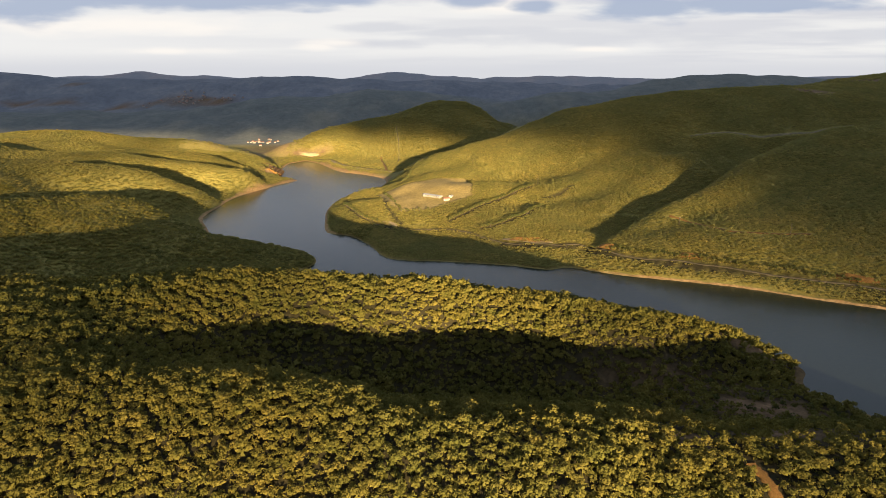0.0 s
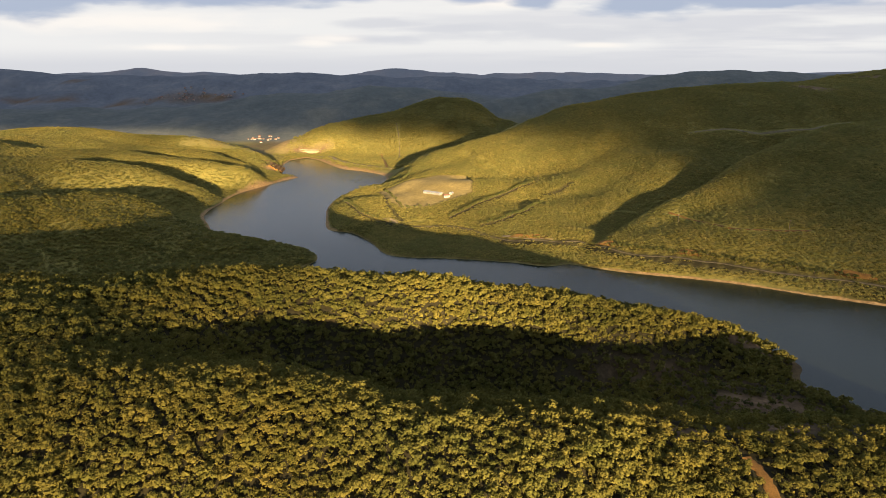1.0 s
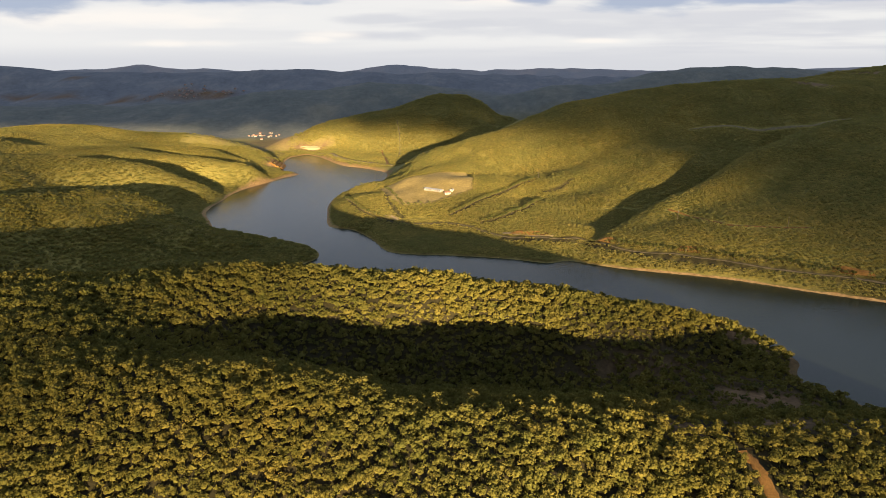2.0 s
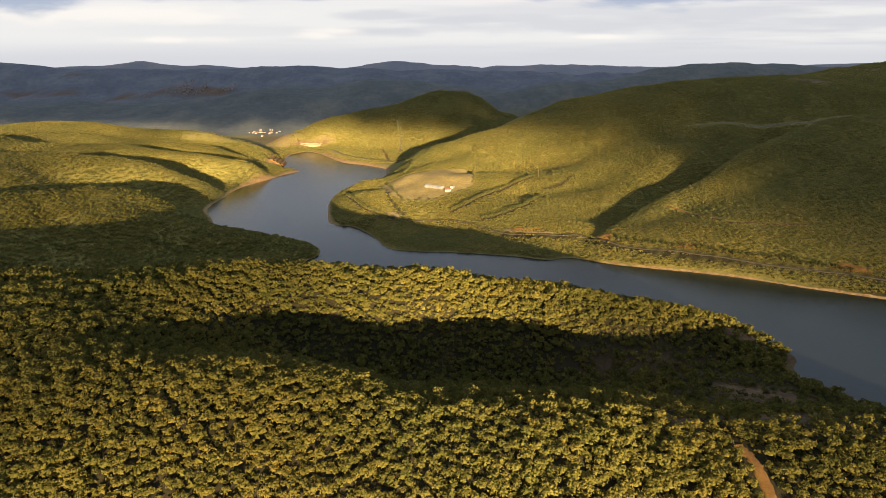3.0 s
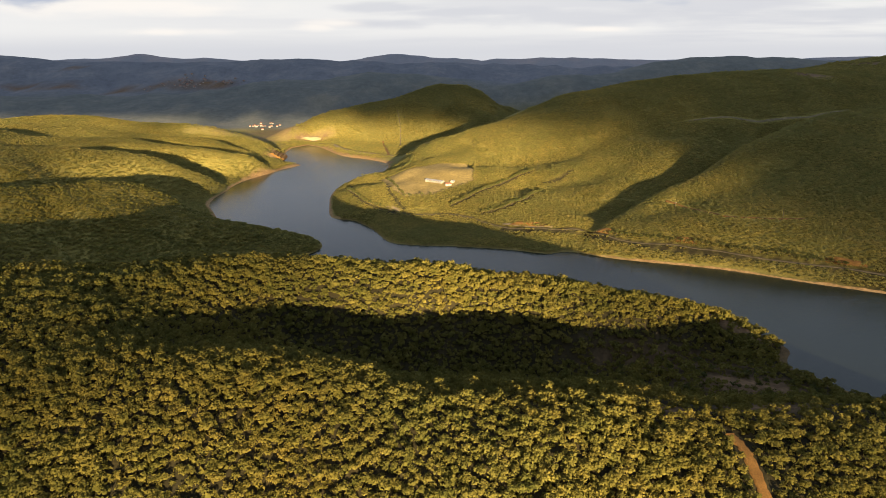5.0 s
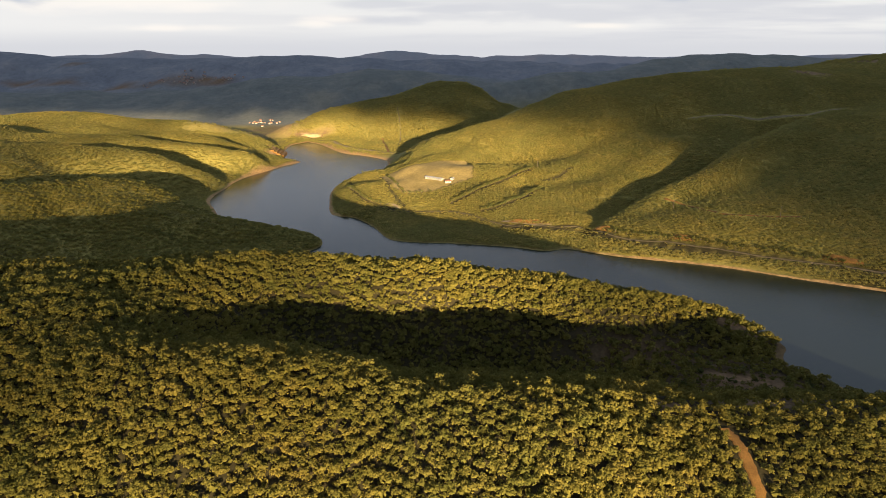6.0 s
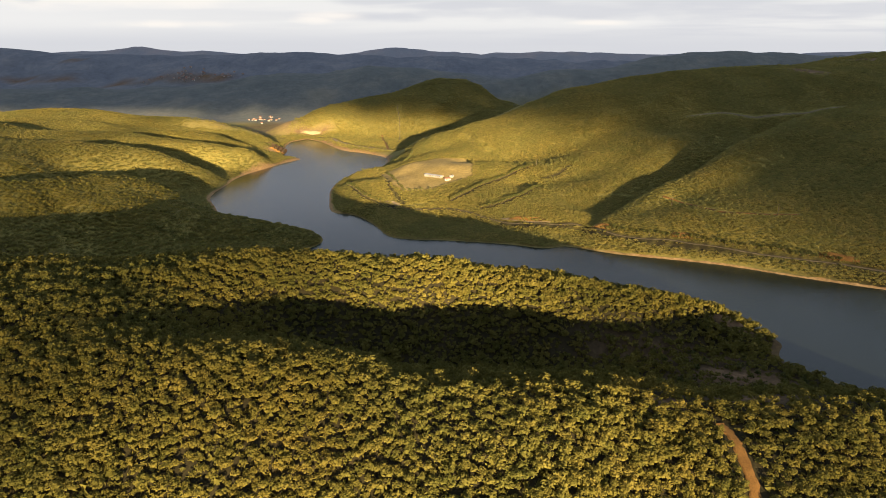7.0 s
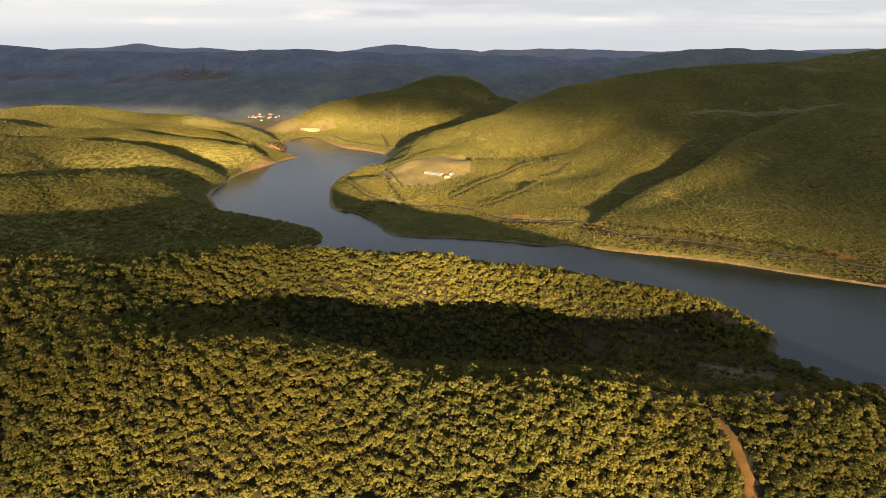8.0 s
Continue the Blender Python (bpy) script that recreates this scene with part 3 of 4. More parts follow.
def ico():
    bm = bmesh.new()
    bmesh.ops.create_icosphere(bm, subdivisions=1, radius=1.0)
    v = np.array([q.co[:] for q in bm.verts])
    bm.verts.index_update()
    f = np.array([[q.index for q in t.verts] for t in bm.faces])
    bm.free()
    return v, f


ICO_V, ICO_F = ico()
LOW = ICO_V[:, 2].argmin()
CAP_F = np.array([f for f in ICO_F if LOW not in f])   # a crown seen from far needs no underside


def crown_shape(rng, lobes, sprays, leaf):
    """One crown of unit radius: leaf sprays that stand off round its lobes. Corner points, three to a spray."""
    out = []
    for i in range(lobes):
        a = i * 2.399 + rng.uniform(-0.4, 0.4)
        up = rng.uniform(-0.2, 0.85)
        wide = math.sqrt(max(0.0, 1 - max(up, 0) ** 2)) * rng.uniform(0.42, 0.78)
        centre = np.array([math.cos(a) * wide, math.sin(a) * wide, up * 0.8])
        size = rng.uniform(0.24, 0.42)
        for k in range(sprays):
            n = rng.normal(size=3)
            n[2] = abs(n[2]) * 0.8 - 0.15
            n /= np.linalg.norm(n)
            p = centre + n * size * rng.uniform(0.8, 1.15)
            n = n + rng.normal(size=3) * 0.3
            n /= np.linalg.norm(n)
            t = np.cross(n, rng.normal(size=3))
            t /= np.linalg.norm(t)
            b = np.cross(n, t)
            r = leaf * rng.uniform(0.65, 1.4)
            out.append([p + t * r, p - t * r * 0.7 + b * r * rng.uniform(0.6, 1.0), p - t * r * 0.6 - b * r * rng.uniform(0.6, 1.0)])
    return np.array(out).reshape(-1, 3)


def dome_shape(rng):
    """A rounded, lumpy crown of unit radius for trees far off: a tip, two uneven rings and leaf sprays that stand off it. Points and triangles."""
    tip = np.array([rng.uniform(-0.2, 0.2), rng.uniform(-0.2, 0.2), rng.uniform(0.75, 1.0)])
    rings = []
    for k, (wide, up) in enumerate(((0.68, 0.55), (1.0, -0.25))):
        a = (np.arange(5) + 0.5 * k + rng.uniform(-0.22, 0.22, 5)) * 2 * math.pi / 5
        r = wide * rng.uniform(0.78, 1.18, 5)
        rings.append(np.stack([np.cos(a) * r, np.sin(a) * r, up + rng.uniform(-0.14, 0.14, 5)], 1))
    points = np.vstack([tip[None], *rings])
    tris = [(0, 1 + i, 1 + (i + 1) % 5) for i in range(5)]
    for i in range(5):
        tris += [(1 + i, 6 + i, 1 + (i + 1) % 5)]
    for i in range(6):
        a, up = rng.uniform(0, 6.283), rng.uniform(-0.1, 0.9)
        wide = math.sqrt(1 - up * up) * rng.uniform(0.9, 1.1)
        p = np.array([math.cos(a) * wide, math.sin(a) * wide, up])
        tris.append(tuple(len(points) + k for k in range(3)))
        points = np.vstack([points, p + rng.normal(size=(3, 3)) * 0.20])
    return points, np.array(tris)


def core_shape(rng):
    v = ICO_V * (1 + rng.uniform(-0.22, 0.22, (len(ICO_V), 1)))
    return v * np.array([0.46, 0.46, 0.42])


def forest_mesh(name, spots, sizes, crowns, cores, rng):
    """Crowns at many spots in one mesh of triangles and leaf sprays."""
    co, faces, base = [], [], 0
    turn = rng.uniform(0, 6.283, len(spots))
    kind = rng.integers(0, len(cores), len(spots))
    for k in range(len(cores)):
        at = np.nonzero(kind == k)[0]
        if not len(at):
            continue
        shape = np.vstack([cores[k], crowns[k]])
        c, s = np.cos(turn[at])[:, None], np.sin(turn[at])[:, None]
        r = sizes[at][:, None]
        x = (shape[None, :, 0] * c - shape[None, :, 1] * s) * r + spots[at, 0][:, None]
        y = (shape[None, :, 0] * s + shape[None, :, 1] * c) * r + spots[at, 1][:, None]
        z = shape[None, :, 2] * r * 0.95 + spots[at, 2][:, None]
        co.append(np.stack([x, y, z], 2).reshape(-1, 3))
        tri = np.vstack([CAP_F[:0] if len(cores[k]) == 0 else CAP_F, np.arange(len(crowns[k])).reshape(-1, 3) + len(cores[k])])
        n = shape.shape[0]
        faces.append((tri[None] + base + (np.arange(len(at)) * n)[:, None, None]).reshape(-1, 3))
        base += n * len(at)
    return mesh_from(name, np.vstack(co), np.vstack(faces))


def scatter(x0, x1, y0, y1, step, rng):
    """Spots on a jittered grid."""
    nx, ny = int((x1 - x0) / step), int((y1 - y0) / step)
    gx, gy = np.meshgrid(np.arange(nx), np.arange(ny))
    u = (gx.ravel() + 0.5 * (gy.ravel() % 2) + rng.uniform(-0.42, 0.42, gx.size)) * step
    v = (gy.ravel() + rng.uniform(-0.42, 0.42, gx.size)) * step
    # the rows bend, so that no lines show
    x = x0 + u + 1.3 * step * value_noise(u, v, 16 * step, 41)
    y = y0 + v + 1.3 * step * value_noise(u, v, 16 * step, 42)
    return x, y


def wooded(x, y, z, d, rng):
    """Where trees stand: off the beaches, the meadow, the tracks and the bare slopes."""
    tip = oval(x, y, -20, 730, 330, 150) > 0.3
    keep = (d > np.where(tip, 2.0, 4.5)) & (z > np.where(tip, 0.5, 1.4))
    keep &= ~within(x, y, MEADOW) & ~(within(x, y, VALLEY_FLOOR) & (rng.uniform(0, 1, x.shape) < 0.8))
    for line, half in CLEARED:
        dist, _ = line_distance(x, y, np.array(line, float))
        keep &= dist > half
    keep &= rng.uniform(0, 1, x.shape) > 0.85 * np.sqrt(bareness(x, y))
    keep &= rng.uniform(0, 1, x.shape) > 0.6 * oval(x, y, 170, 258, 95, 36)
    keep &= ~((value_noise(x, y, 28, 21) > 0.995) & (rng.uniform(0, 1, x.shape) < 0.8))
    return keep


CLEARED = [(TRACK, 4.2), (SHORE_ROAD, 2.6), (UPPER_ROAD, 4.5), (SLOPE_TRACK, 3.6), (HEAD_ROAD, 10.0), (SCAR, 5.0), (FIREBREAK, 3.0)] + [(line, 2.6) for line in SHADE_LINES]
rng = np.random.default_rng(7)
CORES = [core_shape(rng) for _ in range(10)]
BUSH = [crown_shape(rng, 9, 1, 0.62) for _ in range(24)]
DOME = "dome"
NEAR = [crown_shape(rng, 11, 11, 0.165) for _ in range(10)]
MID = [crown_shape(rng, 9, 7, 0.235) for _ in range(10)]


def dome_forest(name, spots, sizes, rng):
    """Rounded crowns at many spots in one smooth mesh."""
    shapes = [dome_shape(rng) for _ in range(30)]
    co, faces = [], []
    turn = rng.uniform(0, 6.283, len(spots))
    kind = rng.integers(0, len(shapes), len(spots))
    base = 0
    for k, (shape, tri) in enumerate(shapes):
        at = np.nonzero(kind == k)[0]
        c, s, r = np.cos(turn[at])[:, None], np.sin(turn[at])[:, None], sizes[at][:, None]
        co.append(np.stack([(shape[:, 0] * c - shape[:, 1] * s) * r + spots[at, 0][:, None],
                            (shape[:, 0] * s + shape[:, 1] * c) * r + spots[at, 1][:, None],
                            shape[:, 2] * r * 0.62 + spots[at, 2][:, None]], 2).reshape(-1, 3))
        faces.append((tri[None] + base + (np.arange(len(at)) * len(shape))[:, None, None]).reshape(-1, 3))
        base += len(shape) * len(at)
    mesh = mesh_from(name, np.vstack(co), np.vstack(faces))
    mesh.polygons.foreach_set("use_smooth", np.ones(len(mesh.polygons), bool))
    return mesh


LONE_TREES = []


def plant(name, label, area, step, radius, crowns, limit, mat, single=None):
    x, y = scatter(*area, step, rng)
    at = limit(x, y)
    x, y = x[at], y[at]
    d, z = shore_distance(x, y), sheet_height(x, y)
    at = wooded(x, y, z, d, rng)
    x, y, z = x[at], y[at], z[at]
    size = radius * (1 + 0.28 * rng.normal(size=len(x))).clip(0.5, 1.7) * (1 + 0.2 * value_noise(x, y, 35, 31))
    if single is not None:
        own = np.nonzero(single(x, y))[0][:300]
        LONE_TREES.extend(zip(x[own], y[own], z[own], size[own]))
        rest = np.setdiff1d(np.arange(len(x)), own)
        x, y, z, size = x[rest], y[rest], z[rest], size[rest]
    lift = size * (1.05 if crowns is NEAR or crowns is MID else 0.1 if crowns is BUSH else 0.45)
    spots = np.stack([x, y, z + lift], 1)
    if crowns is DOME:
        spots[:, 2] += size * rng.uniform(-0.22, 0.22, len(size))
        mesh = dome_forest(name, spots, size, rng)
    else:
        mesh = forest_mesh(name, spots, size, crowns, CORES if crowns is NEAR or crowns is MID else [np.zeros((0, 3))] * len(crowns), rng)
    mesh.materials.append(mat)
    return tagged(new(name, mesh), label, "forest", kind="stuff")


plant("near_forest", "dense young oak forest in evening sun", (-330, 330, 130, 330), 3.7, 2.3, NEAR,
      lambda x, y: (np.abs(x) < 0.8 * y + 48) & (y < 330), leaves, lambda x, y: (y < 182) & (np.abs(x) < 98))
plant("undergrowth", "low leafy undergrowth between the young oaks", (-360, 330, 130, 450), 3.4, 1.6, BUSH,
      lambda x, y: np.abs(x) < 0.8 * y + 48, leaves)
plant("ridge_forest", "oak forest on the ridge above the reservoir", (-420, 320, 330, 500), 4.2, 2.5, MID,
      lambda x, y: (np.abs(x) < 0.78 * y + 30) & (y >= 330), leaves)
plant("hill_forest", "young oak forest on the hill under the viewpoint", (-110, 120, -110, 130), 5.2, 3.0, MID,
      lambda x, y: (y < 129) & (np.abs(x) < 60 + 0.4 * np.maximum(y, 0)), leaves)
# Shade deepened by colour: this spur takes the darker near-oak leaves.
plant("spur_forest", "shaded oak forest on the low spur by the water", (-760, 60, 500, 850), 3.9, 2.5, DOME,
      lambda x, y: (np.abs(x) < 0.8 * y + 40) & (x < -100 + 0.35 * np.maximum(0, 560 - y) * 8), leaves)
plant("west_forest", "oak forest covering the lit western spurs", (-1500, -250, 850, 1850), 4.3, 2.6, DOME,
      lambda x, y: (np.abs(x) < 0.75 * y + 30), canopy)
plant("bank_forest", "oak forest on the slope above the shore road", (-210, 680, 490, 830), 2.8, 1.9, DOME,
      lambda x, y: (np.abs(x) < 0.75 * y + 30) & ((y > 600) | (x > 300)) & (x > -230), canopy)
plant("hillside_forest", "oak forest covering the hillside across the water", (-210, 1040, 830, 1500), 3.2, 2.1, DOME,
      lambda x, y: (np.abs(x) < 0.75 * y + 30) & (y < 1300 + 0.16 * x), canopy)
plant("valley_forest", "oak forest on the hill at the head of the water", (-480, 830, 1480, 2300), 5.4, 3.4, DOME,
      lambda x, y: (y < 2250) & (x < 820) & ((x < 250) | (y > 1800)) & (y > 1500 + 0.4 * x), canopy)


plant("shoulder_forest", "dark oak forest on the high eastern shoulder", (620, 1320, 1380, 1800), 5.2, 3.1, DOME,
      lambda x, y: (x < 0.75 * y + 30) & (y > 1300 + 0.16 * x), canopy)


# ---- unseen cloud bank behind: it shades the far hills; added veils dim other slopes ----
def cloud_material():
    mat, tree, shader = material("cloud_vapour", 1.0, 0.0)
    trans = tree.nodes.new("ShaderNodeBsdfTranslucent")
    trans.inputs[0].default_value = (0.9, 0.9, 0.92, 1)
    shader.inputs["Base Color"].default_value = (0.9, 0.9, 0.92, 1)
    mix = tree.nodes.new("ShaderNodeMixShader")
    mix.inputs[0].default_value = 0.5
    link(tree, shader.outputs[0], mix.inputs[1])
    link(tree, trans.outputs[0], mix.inputs[2])
    thin = tree.nodes.new("ShaderNodeBsdfTransparent")
    veil = tree.nodes.new("ShaderNodeMixShader")
    veil.inputs[0].default_value = 0.66
    link(tree, mix.outputs[0], veil.inputs[1])
    link(tree, thin.outputs[0], veil.inputs[2])
    link(tree, veil.outputs[0], tree.nodes["Material Output"].inputs[0])
    return mat


CLOUD_BASE = 1200.0
CLOUD_EDGE = [(-1416, -7840), (584, -7800), (1384, -7820), (1690, -8220), (1880, -8530), (1990, -8960), (2080, -9400), (2215, -9850), (4084, -10150)]


def cloud(name, label, x, y, r):
    """A sheet of flattened puffs, torn along its rim."""
    draw = np.random.default_rng(len(x))
    co, faces = [], []
    for i in range(len(x)):
        v = ICO_V * (1 + draw.uniform(-0.15, 0.15, (12, 1))) * np.array([r[i], r[i], r[i] * 0.32])
        co.append(v + np.array([x[i], y[i], CLOUD_BASE + draw.uniform(0, 60)]))
        faces.append(ICO_F + 12 * i)
    mesh = mesh_from(name, np.vstack(co), np.vstack(faces))
    mesh.polygons.foreach_set("use_smooth", np.ones(len(mesh.polygons), bool))
    mesh.materials.append(VAPOUR)
    return tagged(new(name, mesh), label, "cloud", kind="stuff")


VAPOUR = cloud_material()
draw = np.random.default_rng(5)
edge = np.array(CLOUD_EDGE, float)
cx, cy = scatter(-5900, 8100, -10600, -2000, 210.0, draw)
over = cy - np.interp(cx, edge[:, 0], edge[:, 1])
at = over > 250
cloud("cloud_bank", "grey evening cloud bank hanging over the valley", cx[at], cy[at], 210 * draw.uniform(0.75, 1.3, at.sum()))
cx, cy = scatter(-1630, 4200, -11200, -6540, 105.0, draw)
over = cy - np.interp(cx, edge[:, 0], edge[:, 1])
at = (over > -350) & (over < 380) & (draw.uniform(0, 1, cx.shape) < (over + 350) / 750)
cloud("cloud_fringe", "torn fringe of the grey cloud bank", cx[at], cy[at], 80 * draw.uniform(0.6, 1.3, at.sum()))
# Three unseen veils, added only to dim the left, west and right slopes.
cx, cy = scatter(-930, 1640, -10290, -9330, 105.0, draw)
at = draw.uniform(0, 1, cx.shape) < 0.71 * np.clip((1630 - cx) / 190, 0, 1)
cloud("dimming_veil_near", "unseen veil placed to dim the near western slope", cx[at], cy[at], 70 * draw.uniform(0.6, 1.3, at.sum()))
cx, cy = scatter(-930, 1290, -9330, -8560, 105.0, draw)
at = draw.uniform(0, 1, cx.shape) < 0.36 * np.clip((1280 - cx) / 150, 0, 1)
cloud("dimming_veil_west", "unseen veil placed to dim the western spurs", cx[at], cy[at], 66 * draw.uniform(0.6, 1.3, at.sum()))
cx, cy = scatter(1730, 3400, -10350, -9250, 105.0, draw)
start = np.where(cy < -9720, 1735, 1900)   # the dimming reaches further west over the near slope
at = draw.uniform(0, 1, cx.shape) < 0.8 * np.clip((cx - start) / 130, 0, 1)
cloud("dimming_veil_east", "unseen veil placed to dim the eastern bank and near slope", cx[at], cy[at], 62 * draw.uniform(0.6, 1.3, at.sum()))


# ---- tracks and roads ----
dirt = speckled("orange_dirt", (0.100, 0.050, 0.011), (0.175, 0.090, 0.022), 0.15, 1.6, 0.95, 0.5, 0.3)
# Gravel darkened: the tree shade on the shore road is in its colour.
gravel = speckled("shaded_gravel", (0.055, 0.046, 0.03), (0.10, 0.08, 0.05), 0.2, 2.5, 0.95, 0.4, 0.1)
concrete = speckled("weathered_concrete", (0.17, 0.158, 0.14), (0.26, 0.245, 0.217), 0.15, 2.0, 0.9, 0.2, 0.05)
plaster = speckled("lime_plaster", (0.25, 0.228, 0.195), (0.36, 0.335, 0.30), 0.3, 3.0, 0.9, 0.15, 0.03)
tiles = speckled("red_roof_tiles", (0.17, 0.075, 0.05), (0.27, 0.13, 0.085), 0.5, 5.0, 0.85, 0.4, 0.06)
tin = speckled("pale_sheet_metal", (0.21, 0.22, 0.24), (0.30, 0.305, 0.32), 0.25, 4.0, 0.5, 0.1, 0.02)
timber = speckled("grey_timber", (0.14, 0.11, 0.08), (0.26, 0.21, 0.16), 0.8, 8.0, 0.85, 0.3, 0.03)
spoil = speckled("cream_rubble", (0.16, 0.125, 0.072), (0.24, 0.19, 0.115), 0.08, 0.9, 0.95, 0.6, 0.8)
glass, _, glass_shader = material("dark_window_glass", 0.08, 0.5)
glass_shader.inputs["Base Color"].default_value = (0.02, 0.024, 0.028, 1)


def level(x, y):
    return float(ground_height(np.array([float(x)]), np.array([float(y)]))[0])


def part(name, bm, mat, parent=None, label=""):
    """One mesh object from a bmesh, under a thing or a part."""
    mesh = bpy.data.meshes.new(name)
    bm.to_mesh(mesh)
    bm.free()
    mesh.materials.append(mat)
    ob = new(name, mesh)
    ob.parent = parent
    return tagged(ob, label)


def ribbon(name, label, course, width, mat, lift=0.45):
    """A road laid over the ground, with a slight crown and ragged edges that go into the soil."""
    line = smooth_line(course, 8)
    step = np.gradient(line, axis=0)
    step /= np.linalg.norm(step, axis=1)[:, None]
    side = np.stack([-step[:, 1], step[:, 0]], 1)
    draw = np.random.default_rng(len(line))
    half = width / 2 * (1 + 0.18 * draw.normal(size=len(line)).clip(-1.5, 1.5))
    across = np.array([-1.25, -1.0, -0.5, 0.0, 0.5, 1.0, 1.25])
    drop = np.array([-0.9, 0.0, 0.05, 0.1, 0.05, 0.0, -0.9])
    x = line[:, 0][:, None] + side[:, 0][:, None] * half[:, None] * across
    y = line[:, 1][:, None] + side[:, 1][:, None] * half[:, None] * across
    z = ground_height(x.ravel(), y.ravel()).reshape(x.shape) + lift + drop
    n, k = x.shape
    i = (np.arange(n - 1)[:, None] * k + np.arange(k - 1)[None]).ravel()
    mesh = mesh_from(name, np.stack([x.ravel(), y.ravel(), z.ravel()], 1), np.stack([i, i + 1, i + k + 1, i + k], 1))
    mesh.polygons.foreach_set("use_smooth", np.ones(len(mesh.polygons), bool))
    mesh.materials.append(mat)
    return tagged(new(name, mesh), label, "road", kind="structure")


turf = speckled("worn_turf", (0.10, 0.085, 0.045), (0.17, 0.14, 0.075), 0.1, 1.2)
ribbon("dirt_track", "bulldozed orange dirt track through young oaks", TRACK, 4.4, dirt)
ribbon("road_shore", "narrow gravel road along the reservoir shore", SHORE_ROAD, 1.5, gravel, 0.15)
ribbon("road_upper", "pale dirt road crossing the upper hillside", UPPER_ROAD, 3.4, turf)
ribbon("track_slope", "orange dirt track on the wooded slope", SLOPE_TRACK, 2.4, dirt)
ribbon("road_head", "dirt road round the head of the reservoir", HEAD_ROAD, 8.0, spoil, 0.7)
ribbon("track_scar", "red earth scar bulldozed up the hillside", SCAR, 5.0, dirt, 0.6)
ribbon("firebreak", "bare firebreak strip running straight uphill", FIREBREAK, 1.4, bark, 0.5)


# ---- earth cuts above the shore road ----
def earth_cut(x, y, long, high, turn, mat, label, seed):
    """A slumped bank of raw soil: a scarp with a ragged crest and a fan of debris at its foot."""
    draw = np.random.default_rng(seed)
    nu, nv = 22, 9
    co = []
    base = level(x, y)
    for a in range(nu):
        u = a / (nu - 1)
        tall = high * (math.sin(math.pi * u) ** 0.6) * draw.uniform(0.75, 1.1)
        for b in range(nv):
            v = b / (nv - 1)
            back = 6.5 * v ** 1.2 + draw.uniform(-0.3, 0.3)
            up = tall * (v ** 1.7 if v < 0.8 else v ** 1.7 - 0.06) + draw.uniform(-0.18, 0.18)
            co.append(((u - 0.5) * long + draw.uniform(-0.3, 0.3), back - 2.0, up - 0.5))
    i = (np.arange(nu - 1)[:, None] * nv + np.arange(nv - 1)[None]).ravel()
    co = np.array(co)
    c, s = math.cos(radians(turn)), math.sin(radians(turn))
    wx, wy = co[:, 0] * c - co[:, 1] * s + x, co[:, 0] * s + co[:, 1] * c + y
    # the scarp stands on the slope and follows it lengthwise
    foot = ground_height(wx, wy)
    co = np.stack([wx, wy, np.maximum(foot - 0.3, np.minimum(foot + 2.2, base + co[:, 2])) + 0.5], 1)
    mesh = mesh_from("earth_bank", co, np.stack([i, i + nv, i + nv + 1, i + 1], 1))
    mesh.materials.append(mat)
    return tagged(new("earth_bank", mesh), label, "earth bank", "earth cuts along the shore road")


earth_cut(190, 690, 24, 8, -38, dirt, "slumped orange earth bank above the gravel road", 3)
earth_cut(268, 640, 26, 7, -28, dirt, "raw tan earth cut beside the gravel road", 4)
earth_cut(400, 562, 36, 9, -31, dirt, "wide raw orange earth cut beside the gravel road", 5)
earth_cut(108, 733, 52, 5, -22, dirt, "long low earth cut in the foot of the hillside", 6)
earth_cut(104, 733, 66, 2.6, -24, spoil, "low pale soil bank along the shore road", 8)
earth_cut(-76, 846, 34, 6, -45, spoil, "pale rubble bank along the shore road", 7)


# ---- trees that stand for themselves ----
def trunk_mesh(draw, tall, thick, limbs=5):
    """A tapered, slightly crooked stem with limbs."""
    bm = bmesh.new()

    def stick(a, b, ra, rb):
        axis = (b - a).normalized()
        u = axis.orthogonal().normalized()
        v = axis.cross(u)
        rings = []
        for p, r in ((a, ra), ((a + b) / 2 + u * draw.uniform(-0.06, 0.06), (ra + rb) / 2), (b, rb)):
            rings.append([bm.verts.new(p + (u * math.cos(k * 1.0472) + v * math.sin(k * 1.0472)) * r) for k in range(6)])
        for r0, r1 in zip(rings[:-1], rings[1:]):
            for k in range(6):
                bm.faces.new((r0[k], r0[(k + 1) % 6], r1[(k + 1) % 6], r1[k]))
        bm.faces.new(rings[-1])

    top = Vector((draw.uniform(-0.2, 0.2), draw.uniform(-0.2, 0.2), tall))
    stick(Vector((0, 0, -0.5)), top, thick, thick * 0.45)
    for i in range(limbs):
        a = top * draw.uniform(0.45, 0.95)
        w = i * 2.4 + draw.uniform(-0.4, 0.4)
        stick(a, a + Vector((math.cos(w), math.sin(w), draw.uniform(0.5, 1.0))) * tall * 0.42, thick * 0.4, thick * 0.12)
    return bm


def tree_thing(name, label, k, mat, tall, thick, crown, core, group, category="tree"):
    draw = np.random.default_rng(100 + k)
    root = tagged(new(name), label, category, group)
    part("trunk", trunk_mesh(draw, tall, thick), bark, root)
    co = np.vstack([core, crown]) + np.array([0, 0, tall])
    faces = np.vstack([ICO_F, np.arange(len(crown)).reshape(-1, 3) + len(core)])
    mesh = mesh_from("crown", co, faces)
    mesh.materials.append(mat)
    leafage = new("crown", mesh)
    leafage.parent = root
    return root


